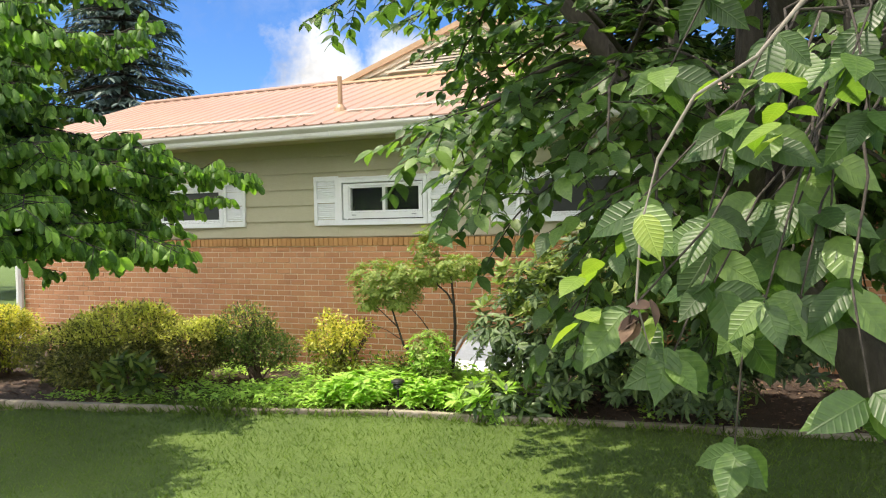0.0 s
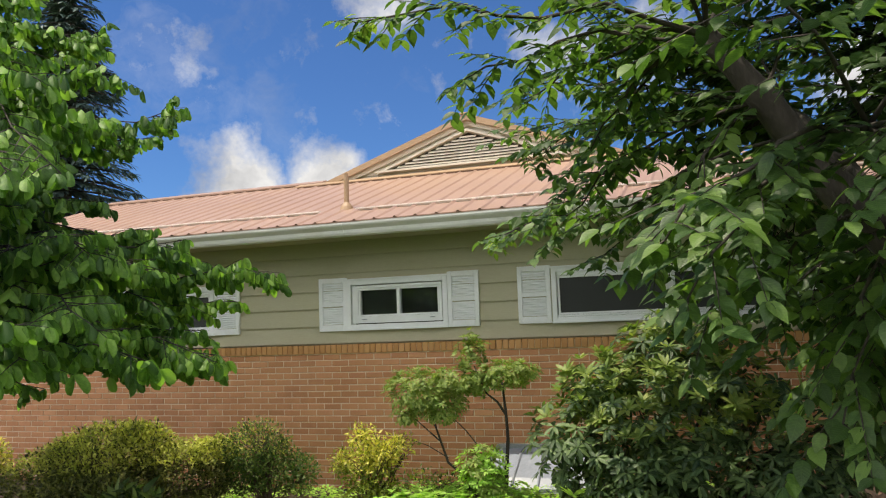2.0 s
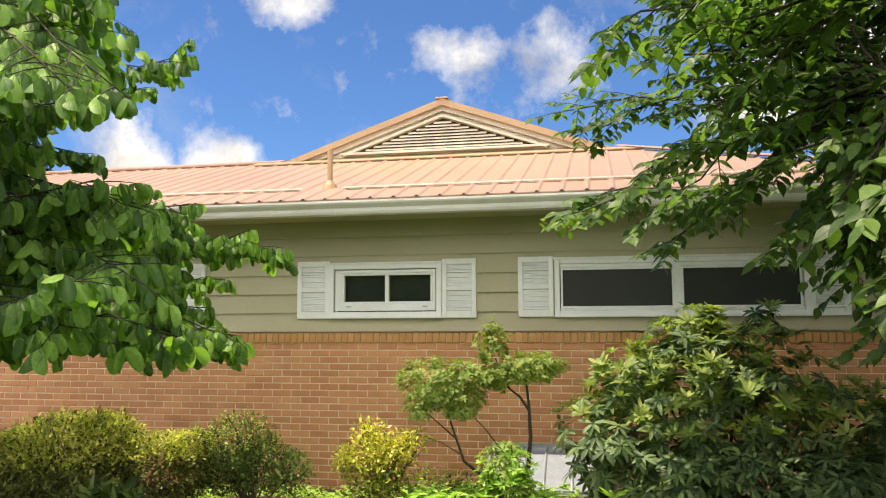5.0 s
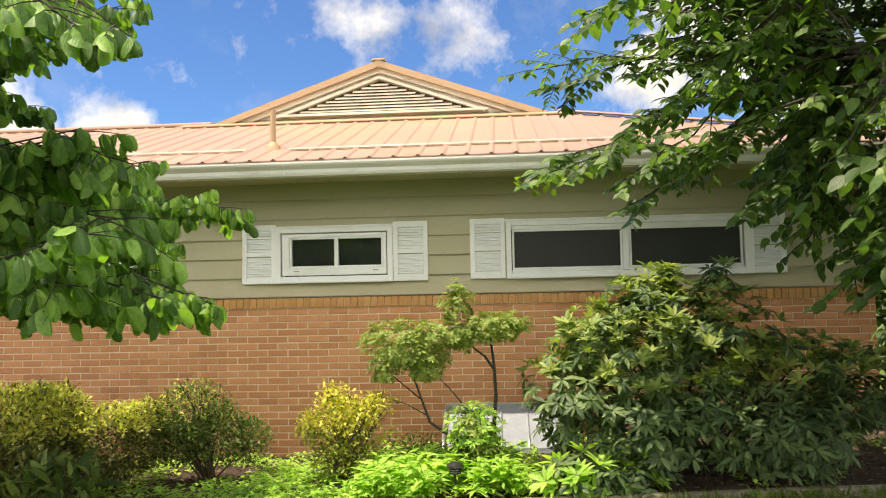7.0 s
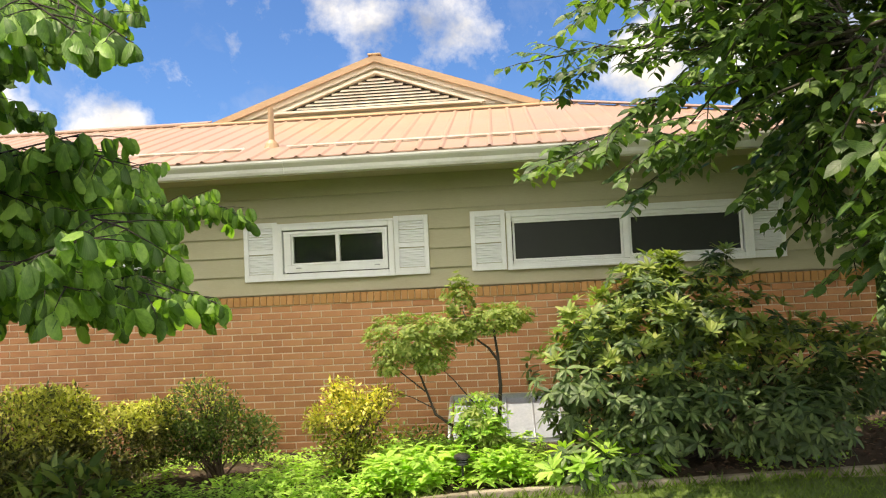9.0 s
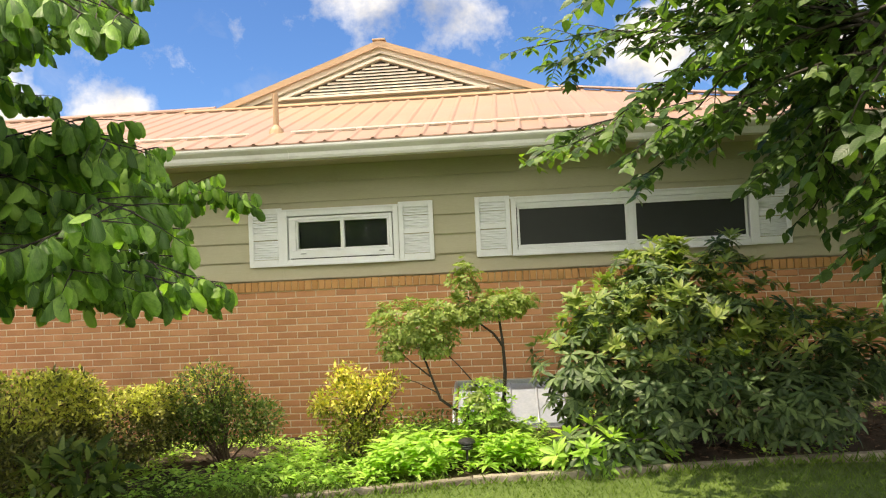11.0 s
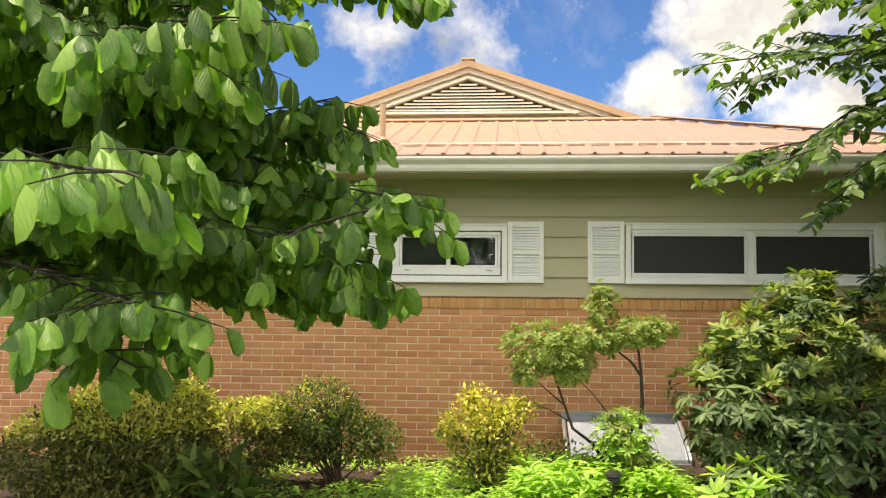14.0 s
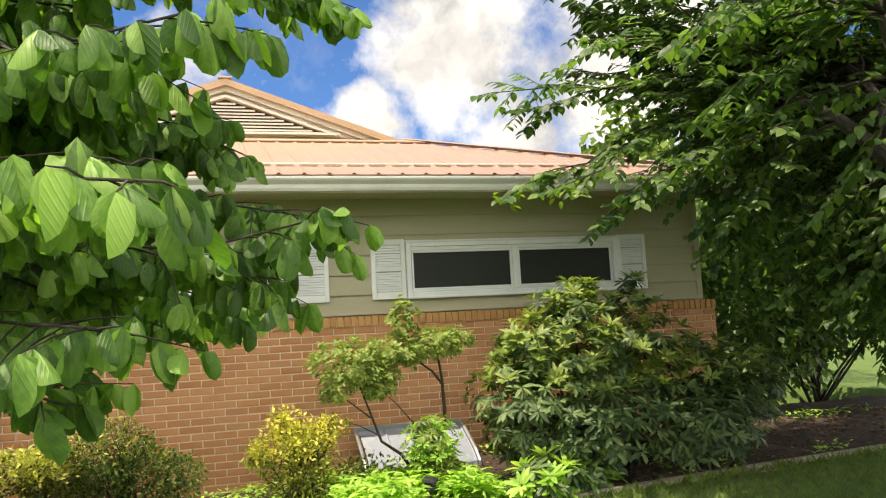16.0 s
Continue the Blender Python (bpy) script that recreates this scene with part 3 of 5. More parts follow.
for i in range(rib_n):
    x = XE0 + 0.05 + i * 0.2286
    if not -6.90 < x + 0.11 < -6.42 and x < XE1 - 0.6:
        roof_strip("snow_guard", x + 0.028, x + 0.2, 7.93, 7.975, 0.004, M_PALE, 0.022)
roof_strip("snow_guard_bar", XE0 + 0.1, -6.86, 7.915, 7.93, 0.023, M_PALE, 0.012)
roof_strip("snow_guard_bar", -6.42, XE1 - 0.62, 7.915, 7.93, 0.023, M_PALE, 0.012)
roof_strip("ridge_cap", XE0, -8.25, RIDGE_Y - 0.16, RIDGE_Y + 0.02, 0.023, M_ROOF, 0.02)
roof_strip("ridge_flashing", -8.6, -3.2, 10.42, 10.62, 0.023, M_TRIM, 0.012)
roof_strip("closure_strip", XE0, -8.3, RIDGE_Y - 0.155, RIDGE_Y - 0.14, 0.001, M_DARK_BROWN, 0.0215)
roof_strip("closure_strip", -8.55, -3.25, 10.425, 10.44, 0.001, M_DARK_BROWN, 0.0215)
hip_v = []
for s in (-1, 1):
    for p in ((XE1, EAVE_Y, EAVE_Z), (HIP, RIDGE_Y, RIDGE_Z)):
        hip_v += [(p[0] + s * 0.08, p[1] + s * 0.08, p[2] + 0.02), (p[0], p[1], p[2] + 0.05)]
obj("hip_cap", hip_v, [(0, 2, 3, 1), (4, 5, 7, 6)], M_ROOF, roof)

# eaves: soffit, fascia, gutter
box("soffit", XE0 + 0.02, XE1 - 0.02, EAVE_Y + 0.085, WALL + 0.1, 2.545, 2.56, M_SIDING, house)
box("fascia", XE0 + 0.02, XE1 - 0.02, EAVE_Y + 0.06, EAVE_Y + 0.083, 2.53, 2.685, M_WHITE, house)
GUT = [(0.058, 2.655), (0.058, 2.535), (0.0, 2.535), (-0.012, 2.56), (-0.016, 2.592), (-0.05, 2.628), (-0.058, 2.645), (-0.058, 2.662), (-0.045, 2.662), (-0.045, 2.65), (-0.01, 2.60), (0.0, 2.548), (0.05, 2.548), (0.05, 2.655)]
gx = XE0
while gx < XE1 - 0.1:
    g1 = min(gx + 3.05, XE1)
    prism("gutter", [(EAVE_Y + y, z) for y, z in GUT], gx + 0.001, g1 - 0.001, M_GUTTER, house, "white enamelled metal gutter with grey weathering")
    gx = g1

# vent pipe
pipe = obj("vent_pipe", *tube_data([(-6.63, 8.13, 2.90), (-6.63, 8.13, 3.36)], [0.03, 0.03], 12), M_TRIM, roof, "tan plumbing vent pipe")
obj("pipe_boot", *tube_data([(-6.63, 8.13, 2.90), (-6.63, 8.13, 2.975), (-6.63, 8.13, 3.02)], [0.095, 0.07, 0.034], 14), M_TRIM, pipe)

# ---- cross gable with its louvred vent ----
GX, GZ, GB, GHALF, GY = -5.88, 4.575, 3.72, 2.46, 10.62
gs = (GZ - GB) / GHALF
obj("gable_wall", [(GX - GHALF, GY + 0.1, GB - 0.2), (GX + GHALF, GY + 0.1, GB - 0.2), (GX + GHALF, GY + 0.1, GB), (GX, GY + 0.1, GZ - 0.02), (GX - GHALF, GY + 0.1, GB),
                   (GX - GHALF, GY + 0.25, GB - 0.2), (GX + GHALF, GY + 0.25, GB - 0.2), (GX + GHALF, GY + 0.25, GB), (GX, GY + 0.25, GZ - 0.02), (GX - GHALF, GY + 0.25, GB)],
    [(0, 1, 2, 3, 4), (9, 8, 7, 6, 5), (0, 5, 6, 1), (1, 6, 7, 2), (2, 7, 8, 3), (3, 8, 9, 4), (4, 9, 5, 0)], M_CREAM, house, "cream painted gable boards")
z = GB - 0.06
while z < GZ - 0.1:
    half = (GZ - 0.10 - max(z, GB - 0.03)) / gs
    top_half = max(0.03, (GZ - 0.10 - (z + 0.19)) / gs)
    obj("gable_board", [(GX - half, GY + 0.082, z), (GX + half, GY + 0.082, z), (GX + top_half, GY + 0.097, z + 0.19), (GX - top_half, GY + 0.097, z + 0.19), (GX - half, GY + 0.1, z), (GX + half, GY + 0.1, z)],
        [(0, 1, 2, 3), (0, 4, 5, 1)], M_CREAM, house)
    z += 0.195
# louvre
LB, LT, LH = 3.885, 4.36, 1.37
# near-black plate behind the slats, painted shade in place of an open attic
louvre = obj("gable_vent", [(GX - LH + 0.1, GY + 0.074, LB + 0.02), (GX + LH - 0.1, GY + 0.074, LB + 0.02), (GX, GY + 0.074, LT - 0.02)], [(0, 1, 2)], M_LOUVER_DARK, house, "triangular louvred attic vent with cream slats")
slats = 9
for i in range(slats):
    z = LB + 0.045 + i * (LT - LB - 0.09) / slats
    half = LH * (LT - z - 0.035) / (LT - LB) - 0.03
    obj("slat", [(GX - half, GY + 0.02, z), (GX + half, GY + 0.02, z), (GX + half, GY + 0.068, z + 0.027), (GX - half, GY + 0.068, z + 0.027),
                 (GX - half, GY + 0.02, z - 0.014), (GX + half, GY + 0.02, z - 0.014), (GX + half, GY + 0.068, z + 0.013), (GX - half, GY + 0.068, z + 0.013)],
        [(0, 1, 2, 3), (4, 7, 6, 5), (0, 4, 5, 1), (3, 2, 6, 7)], M_CREAM, louvre)


def sloped_bar(name, xa, za, xb, zb, y0, y1, h, mat, parent):
    d = Vector((xb - xa, 0, zb - za)).normalized()
    v = [(x, y, z - k / abs(d.x)) for y in (y0, y1) for x, z in ((xa, za), (xb, zb)) for k in (0, h)]
    f = [(0, 1, 3, 2), (4, 6, 7, 5), (0, 2, 6, 4), (1, 5, 7, 3), (0, 4, 5, 1), (2, 3, 7, 6)]
    return obj(name, v, f, mat, parent)


sloped_bar("vent_frame", GX - LH - 0.06, LB, GX, LT + 0.03, GY + 0.0, GY + 0.08, 0.032, M_CREAM, louvre)
sloped_bar("vent_frame", GX, LT + 0.03, GX + LH + 0.06, LB, GY + 0.0, GY + 0.08, 0.032, M_CREAM, louvre)
box("vent_frame", GX - LH - 0.1, GX + LH + 0.1, GY - 0.005, GY + 0.08, LB - 0.014, LB + 0.016, M_CREAM, louvre)
# gable roof: two slopes, edge trim in front
for s in (-1, 1):
    ex, ez = GX + s * (GHALF + 0.12), GZ - gs * (GHALF + 0.12)
    v = [(GX, GY - 0.01, GZ + 0.02), (ex, GY - 0.01, ez + 0.02), (ex, 16.0, ez + 0.02), (GX, 16.0, GZ + 0.02), (GX, GY - 0.01, GZ - 0.03), (ex, GY - 0.01, ez - 0.03), (ex, 16.0, ez - 0.03), (GX, 16.0, GZ - 0.03)]
    obj("gable_roof", v, [(0, 1, 2, 3), (4, 7, 6, 5), (0, 4, 5, 1), (1, 5, 6, 2)], M_ROOF, house)
    bar = (ex, ez, GX, GZ) if s < 0 else (GX, GZ, ex, ez)
    sloped_bar("rake_trim", bar[0], bar[1] + 0.024, bar[2], bar[3] + 0.024, GY - 0.035, GY - 0.012, 0.085, M_TRIM, house)
    sloped_bar("rake_board", bar[0], bar[1] - 0.035, bar[2], bar[3] - 0.035, GY + 0.03, GY + 0.075, 0.09, M_CREAM, house)
box("ridge_tip", GX - 0.09, GX + 0.09, GY - 0.05, GY + 0.5, GZ + 0.018, GZ + 0.045, M_TRIM, house, bevel=0.01)

# ---- windows ----
def window(name, x0, x1, z0, z1, panes, trim, label, screen_y=0.06):
    """A white framed window set in the wall; panes: (x0, x1, z0, z1) of the glass."""
    w = empty(name, (x0 + x1) / 2, WALL, z0, label, "window", kind="structure")
    y0, y1 = WALL - 0.036, WALL + 0.10
    for n, b in (("window_frame", (x0, x0 + trim, z0, z1)), ("window_frame", (x1 - trim, x1, z0, z1)), ("window_frame", (x0 + trim, x1 - trim, z1 - trim, z1)), ("window_frame", (x0 + trim, x1 - trim, z0, z0 + trim))):
        box(n, b[0], b[1], y0, y1, b[2], b[3], M_WHITE, w, bevel=0.006)
    box("window_sill", x0 - 0.003, x1 + 0.003, y0 - 0.014, y0 + 0.03, z0 - 0.012, z0 + 0.010, M_WHITE, w, bevel=0.005)
    box("head_drip", x0 - 0.01, x1 + 0.01, y0 - 0.012, y0 + 0.03, z1 - 0.006, z1 + 0.014, M_WHITE, w, bevel=0.004)
    for px0, px1, pz0, pz1 in panes:
        s = 0.02
        for b in ((px0 - s, px0, pz0 - s, pz1 + s), (px1, px1 + s, pz0 - s, pz1 + s), (px0, px1, pz1, pz1 + s), (px0, px1, pz0 - s, pz0)):
            box("sash_bar", b[0], b[1], WALL - 0.016, WALL + 0.05, b[2], b[3], M_WHITE, w, bevel=0.003)
        pane = box("pane", px0 - 0.006, px1 + 0.006, WALL + 0.012, WALL + 0.018, pz0 - 0.006, pz1 + 0.006, M_GLASS, w)
        # opaque near-black sheet as screen; its colour also holds the room's darkness
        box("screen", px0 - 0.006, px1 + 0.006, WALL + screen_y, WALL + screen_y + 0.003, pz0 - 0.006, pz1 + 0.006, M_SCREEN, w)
    return w


def filler(w, x0, x1, z0, z1, name="sash_rail"):
    return box(name, x0, x1, WALL - 0.022, WALL + 0.05, z0, z1, M_WHITE, w, bevel=0.004)


a = WINDOWS[0]
wa = window("window_1", *a, [(-6.385, -5.95, 1.705, 1.975), (-5.91, -5.475, 1.705, 1.975)], 0.055, "small white slider window with two dark panes")
filler(wa, a[0] + 0.067, a[1] - 0.067, a[2] + 0.066, 1.683)
filler(wa, a[0] + 0.067, a[1] - 0.067, 1.997, a[3] - 0.066)
filler(wa, a[0] + 0.067, -6.408, 1.684, 1.996)
filler(wa, -5.452, a[1] - 0.067, 1.684, 1.996)
for x in (-6.36, -5.56):
    box("latch", x, x + 0.055, WALL - 0.03, WALL - 0.021, 1.648, 1.66, M_STEEL, wa)
b = WINDOWS[1]
wb = window("window_2", *b, [(-4.15, -3.117, 1.64, 1.995), (-3.01, -1.97, 1.64, 1.995)], 0.05, "wide white window with two dark screened panes", 0.004)
filler(wb, -3.095, -3.032, 1.60, 2.05, "mullion")
for k, w in enumerate(((-4.175, -3.096), (-3.031, -1.94))):
    filler(wb, w[0], w[1], 2.017, 2.052)
    filler(wb, w[0], w[1], 1.598, 1.618)
c = WINDOWS[2]
wc = window("window_3", *c, [(-10.46, -9.44, 1.64, 1.995), (-9.33, -8.37, 1.64, 1.995)], 0.05, "wide white window with two dark panes behind the tree", 0.004)
filler(wc, -9.418, -9.352, 1.60, 2.05, "mullion")
for k, w in enumerate(((-10.49, -9.419), (-9.351, -8.34))):
    filler(wc, w[0], w[1], 2.017, 2.052)
    filler(wc, w[0], w[1], 1.598, 1.618)


# ---- shutters ----
def shutter():
    s = empty("shutter", 0, 0, 0, "white louvred vinyl shutter beside a window", "shutter", "window shutters")
    W, H = 0.345, 0.592
    for n, b2 in (("stile", (0, 0.045, 0, H)), ("stile", (W - 0.045, W, 0, H)), ("rail", (0.045, W - 0.045, 0, 0.07)), ("rail", (0.045, W - 0.045, H / 2 - 0.022, H / 2 + 0.022)), ("rail", (0.045, W - 0.045, H - 0.055, H))):
        box(n, b2[0], b2[1], -0.03, 0.0, b2[2], b2[3], M_WHITE, s, bevel=0.004)
    box("back_panel", 0.04, W - 0.04, -0.010, -0.002, 0.05, H - 0.04, M_WHITE, s)
    for z0, z1 in ((0.075, H / 2 - 0.027), (H / 2 + 0.027, H - 0.06)):
        n = 8
        for i in range(n):
            z = z0 + (z1 - z0) * i / n
            prism("slat", [(-0.027, z + 0.002), (-0.011, z + (z1 - z0) / n * 0.92), (-0.008, z + (z1 - z0) / n * 0.92), (-0.012, z)], 0.046, W - 0.046, M_WHITE, s)
    return s


first = shutter()
first.location = (-6.889, WALL - 0.006, 1.535)
for x, z in ((-5.352, 1.537), (-4.586, 1.541), (-1.893, 1.537), (-8.28, 1.537), (-10.905, 1.537)):
    copy_thing(first, pose(x, WALL - 0.006, z))

# ---- window well cover ----
well = empty("window_well_cover", -4.3, 7.4, 0.0, "milky plastic window well cover with grey metal frame", "window well cover")
WX0, WX1 = -4.84, -3.80
panel_n = 4
for i in range(panel_n):
    x0, x1 = WX0 + 0.03 + (WX1 - WX0 - 0.06) * i / panel_n, WX0 + 0.03 + (WX1 - WX0 - 0.06) * (i + 1) / panel_n
    v = []
    for y, z in ((FACE - 0.03, 0.30), (FACE - 0.2, 0.262), (7.30, 0.10), (7.2, 0.02), (7.2, -0.06)):
        v += [(x0 + 0.004, y, z), (x1 - 0.004, y, z)]
    f = [(2 * k, 2 * k + 1, 2 * k + 3, 2 * k + 2) for k in range(4)]
    obj("panel", v, f, M_PLASTIC, well)
    obj("panel_rib", *tube_data([(x1, FACE - 0.03, 0.305), (x1, FACE - 0.2, 0.268), (x1, 7.3, 0.107), (x1, 7.195, 0.022), (x1, 7.195, -0.05)], [0.012] * 5, 5), M_PLASTIC, well)
box("top_rail", WX0, WX1, FACE - 0.045, FACE - 0.004, 0.285, 0.335, M_STEEL, well, bevel=0.004)
for x in (WX0, WX1):
    obj("side_rail", *tube_data([(x, FACE - 0.03, 0.32), (x, FACE - 0.2, 0.278), (x, 7.3, 0.112), (x, 7.19, 0.02), (x, 7.19, -0.08)], [0.018] * 5, 6), M_STEEL, well)
box("bottom_rail", WX0, WX1, 7.17, 7.2, -0.09, -0.01, M_STEEL, well, bevel=0.003)

# ---- path light ----
lampp = empty("path_light", -4.645, 5.74, -0.04, "small black solar path light among the ground cover", "path light")
obj("stake", *tube_data([(-4.645, 5.74, -0.1), (-4.645, 5.74, 0.13)], [0.009, 0.009], 8), M_BLACK, lampp)
obj("lens", *tube_data([(-4.645, 5.74, 0.125), (-4.645, 5.74, 0.17)], [0.032, 0.036], 14), M_PLASTIC, lampp, "clear ribbed plastic lens")
for i in range(3):
    obj("louvre_ring", *tube_data([(-4.645, 5.74, 0.128 + 0.016 * i), (-4.645, 5.74, 0.135 + 0.016 * i)], [0.046, 0.040], 16), M_BLACK, lampp)
obj("cap", *tube_data([(-4.645, 5.74, 0.175), (-4.645, 5.74, 0.192), (-4.645, 5.74, 0.206)], [0.062, 0.058, 0.03], 18), M_BLACK, lampp)


# ---- plants ----
CHERRY = leaf_shape(0.116, 0.066, 0.18, 0.2, (0, 0.1, 0.3, 0.55, 0.78, 0.91, 1.0), (0, 0.6, 0.96, 0.96, 0.52, 0.18, 0.0))
DOGWOOD = leaf_shape(0.108, 0.09, -0.1, 0.5, (0, 0.1, 0.32, 0.6, 0.85, 1.0), (0, 0.74, 1.0, 0.98, 0.56, 0.0), 0.75)
RHODO = leaf_shape(0.115, 0.036, 0.25, 0.22, (0, 0.2, 0.55, 0.85, 1.0), (0, 0.7, 1.0, 0.6, 0.0))
SMALL = leaf_shape(0.034, 0.017, 0.3, 0.1, (0, 0.45, 1.0), (0, 1.0, 0.0))
COVER = leaf_shape(0.12, 0.042, 0.3, 0.35, (0, 0.3, 0.65, 1.0), (0, 1.0, 0.75, 0.0))
FARLEAF = leaf_shape(0.24, 0.17, 0.2, 0.2, (0, 0.45, 1.0), (0, 1.0, 0.0))


class Leaves:
    def __init__(self, seed, gaps=()):
        self.gaps = [(Vector(g[:3]), g[3]) for g in gaps]
        self.rng = np.random.default_rng(seed)
        self.p, self.d, self.u, self.s = [], [], [], []

    def add(self, p, d, u=(0, 0, 1), s=1.0):
        self.p.append(tuple(p))
        self.d.append(tuple(d))
        self.u.append(tuple(u))
        self.s.append(s)

    def opening(self, p):
        """True where the crown is open to the sky."""
        return any((p - c).length < r for c, r in self.gaps)

    def arrays(self):
        return np.array(self.p), np.array(self.d), np.array(self.u), np.array(self.s)


def spray(wood, leaves, a, b, rng, r0=0.02, leaf_from=0.3, reach=0.45, step=0.075, per=0.055, droop=0.5, flat=0.25, sag=0.12, big=1.0, pairs=True, crook=0.0, face=0.0):
    """A branch from a to b with side twigs in a flattish fan and leaves along them."""
    pts = bend(a, b, sag, 7, rng)
    for q in pts[2:-1]:
        q += Vector((rng.uniform(-crook, crook), rng.uniform(-crook, crook), rng.uniform(-crook, crook)))
    n = len(pts)
    cut = next((i for i in range(2, n) if leaves.opening(pts[i])), n)
    if cut > 2:
        wood.add(pts[:cut], [r0 * (1 - 0.8 * i / (n - 1)) + 0.0015 for i in range(cut)], 5)
    length = sum((pts[i + 1] - pts[i]).length for i in range(n - 1))
    steps = max(3, int(length * (1 - leaf_from) / step))
    side = 1
    for k in range(steps + 1):
        t = leaf_from + (1 - leaf_from) * k / steps
        i = min(n - 2, int(t * (n - 1)))
        u = t * (n - 1) - i
        p = pts[i].lerp(pts[i + 1], u)
        d = (pts[i + 1] - pts[i]).normalized()
        side = -side
        out = d.cross(Vector((0, 0, 1)))
        out = out.normalized() if out.length > 0.1 else Vector((1, 0, 0))
        tl = reach * (0.35 + 0.65 * math.sin(math.pi * min(1, 0.25 + 0.75 * (1 - (t - leaf_from) / (1 - leaf_from + 1e-6))))) * rng.uniform(0.45, 1.1)
        if k == steps:
            tl = 0.05
        tw = (d * rng.uniform(0.4, 0.9) + out * side * rng.uniform(0.6, 1.1) + Vector((0, 0, rng.uniform(-flat, flat)))).normalized()
        q = p + tw * tl + Vector((0, 0, -0.15 * tl))
        bare = i >= cut - 1 or leaves.opening(q)
        if not bare:
            wood.add([p, p.lerp(q, 0.5) + Vector((0, 0, 0.03 * tl)), q], [0.004, 0.003, 0.0015], 3)
        m = max(1, int(tl / per))
        for j in range(m + 1):
            c = p.lerp(q, (j + 0.5) / (m + 0.5))
            for s2 in ((-1, 1) if pairs else (rng.choice((-1, 1)),)):
                across = tw.cross(Vector((0, 0, 1)))
                dd = tw * rng.uniform(0.2, 0.8) + across * s2 * rng.uniform(0.4, 1.0) + Vector((rng.uniform(-0.25, 0.25), rng.uniform(-0.25, 0.25), -droop * rng.uniform(0.05, 1.6)))
                up = (rng.uniform(-0.45, 0.45), rng.uniform(-0.45, 0.45) - face, 1)
                turn = big * rng.uniform(0.6, 1.12)
                if not bare and not leaves.opening(c + dd * 0.04):
                    leaves.add(c, dd, up, turn)


def finish_tree(tree, wood, leaves, shape, mat, near_point, wood_label="", hem=None):
    wood.make("twigwork", M_BARK, tree, wood_label)
    p, d, u, s = leaves.arrays()
    if hem:
        # bare underside near the trunk
        keep = (p[:, 2] > hem[1]) | (p[:, 0] > hem[0]) | (p[:, 1] > hem[2])
        p, d, u, s = p[keep], d[keep], u[keep], s[keep]
    order = np.argsort(np.linalg.norm(p - np.array(near_point), axis=1))
    pick, rest = order[:300], order[300:]
    scatter("foliage", shape, p[rest], d[rest], u[rest], s[rest], mat, tree)
    single_leaves(tree, [leaf_mesh("leaf", shape, mat)], p[pick], d[pick], u[pick], s[pick])


# dogwood on the lawn
rd = random.Random(11)
dog = empty("dogwood_tree", -8.75, 4.0, -0.1, "dogwood tree with layered sprays of drooping bright green leaves", "tree")
obj("trunk", *tube_data(bend((-8.75, 4.0, -0.15), (-8.6, 4.15, 4.6), 0, 8, rd), [0.13, 0.11, 0.10, 0.09, 0.08, 0.07, 0.055, 0.04, 0.02], 10), M_BARK, dog, "grey-brown bark")
DOGWOOD_GAPS = [(-7.95, 5.85, 1.04, 0.6), (-6.87, 4.09, 0.94, 0.42), (-6.37, 4.12, 0.99, 0.3), (-7.2, 4.39, 1.17, 0.22), (-6.61, 4.61, 1.08, 0.22), (-7.18, 4.63, 1.14, 0.22), (-5.85, 2.51, 2.01, 0.22), (-6.7, 4.84, 1.14, 0.15), (-5.6, 2.98, 2.22, 0.15), (-7.31, 5.65, 3.12, 0.15), (-5.66, 3.2, 2.92, 0.15), (-6.19, 4.4, 0.92, 0.3), (-7.36, 4.85, 1.25, 0.15)]
wood, lv = Wood(), Leaves(1, DOGWOOD_GAPS)
TIPS = [(-5.75, 3.05, 1.68), (-6.0, 3.44, 2.02), (-6.2, 2.1, 1.68), (-6.3, 4.3, 1.10), (-5.95, 3.85, 1.40), (-6.5, 2.55, 1.3), (-6.05, 4.7, 1.40), (-6.25, 5.9, 2.02), (-6.6, 4.95, 3.32), (-7.2, 5.5, 3.28),
        (-7.8, 6.3, 1.08), (-8.6, 5.7, 1.1), (-7.6, 5.1, 4.15), (-6.75, 4.8, 1.30), (-6.9, 3.6, 2.55), (-6.45, 3.0, 2.75), (-5.7, 3.15, 2.92), (-6.0, 3.0, 2.95), (-6.5, 4.2, 1.6), (-6.3, 2.6, 2.0),
        (-6.6, 2.6, 2.5), (-6.8, 2.3, 2.2), (-6.4, 2.9, 2.35), (-6.9, 2.8, 2.75), (-6.6, 3.3, 3.0), (-7.1, 2.2, 1.9), (-6.5, 3.6, 2.6), (-7.3, 5.1, 3.75), (-7.5, 4.6, 3.5), (-7.7, 5.4, 3.2), (-7.9, 4.8, 4.4), (-7.0, 5.6, 1.75), (-6.9, 6.2, 1.85), (-7.2, 2.6, 2.3), (-6.3, 3.2, 1.85)]
TIPS += [(-7.15, 4.74, 2.6), (-7.02, 5.09, 2.42), (-6.87, 5.42, 2.27), (-6.65, 5.78, 2.07), (-6.83, 4.57, 2.04), (-6.92, 4.25, 2.19), (-6.57, 4.74, 1.78), (-6.42, 5.04, 1.58), (-6.2, 4.72, 1.36), (-6.65, 4.25, 1.65), (-6.52, 4.78, 1.16), (-6.69, 4.0, 1.44), (-7.3, 4.34, 3.43), (-7.07, 4.64, 3.17), (-7.25, 4.13, 2.56), (-6.84, 4.29, 2.19)]
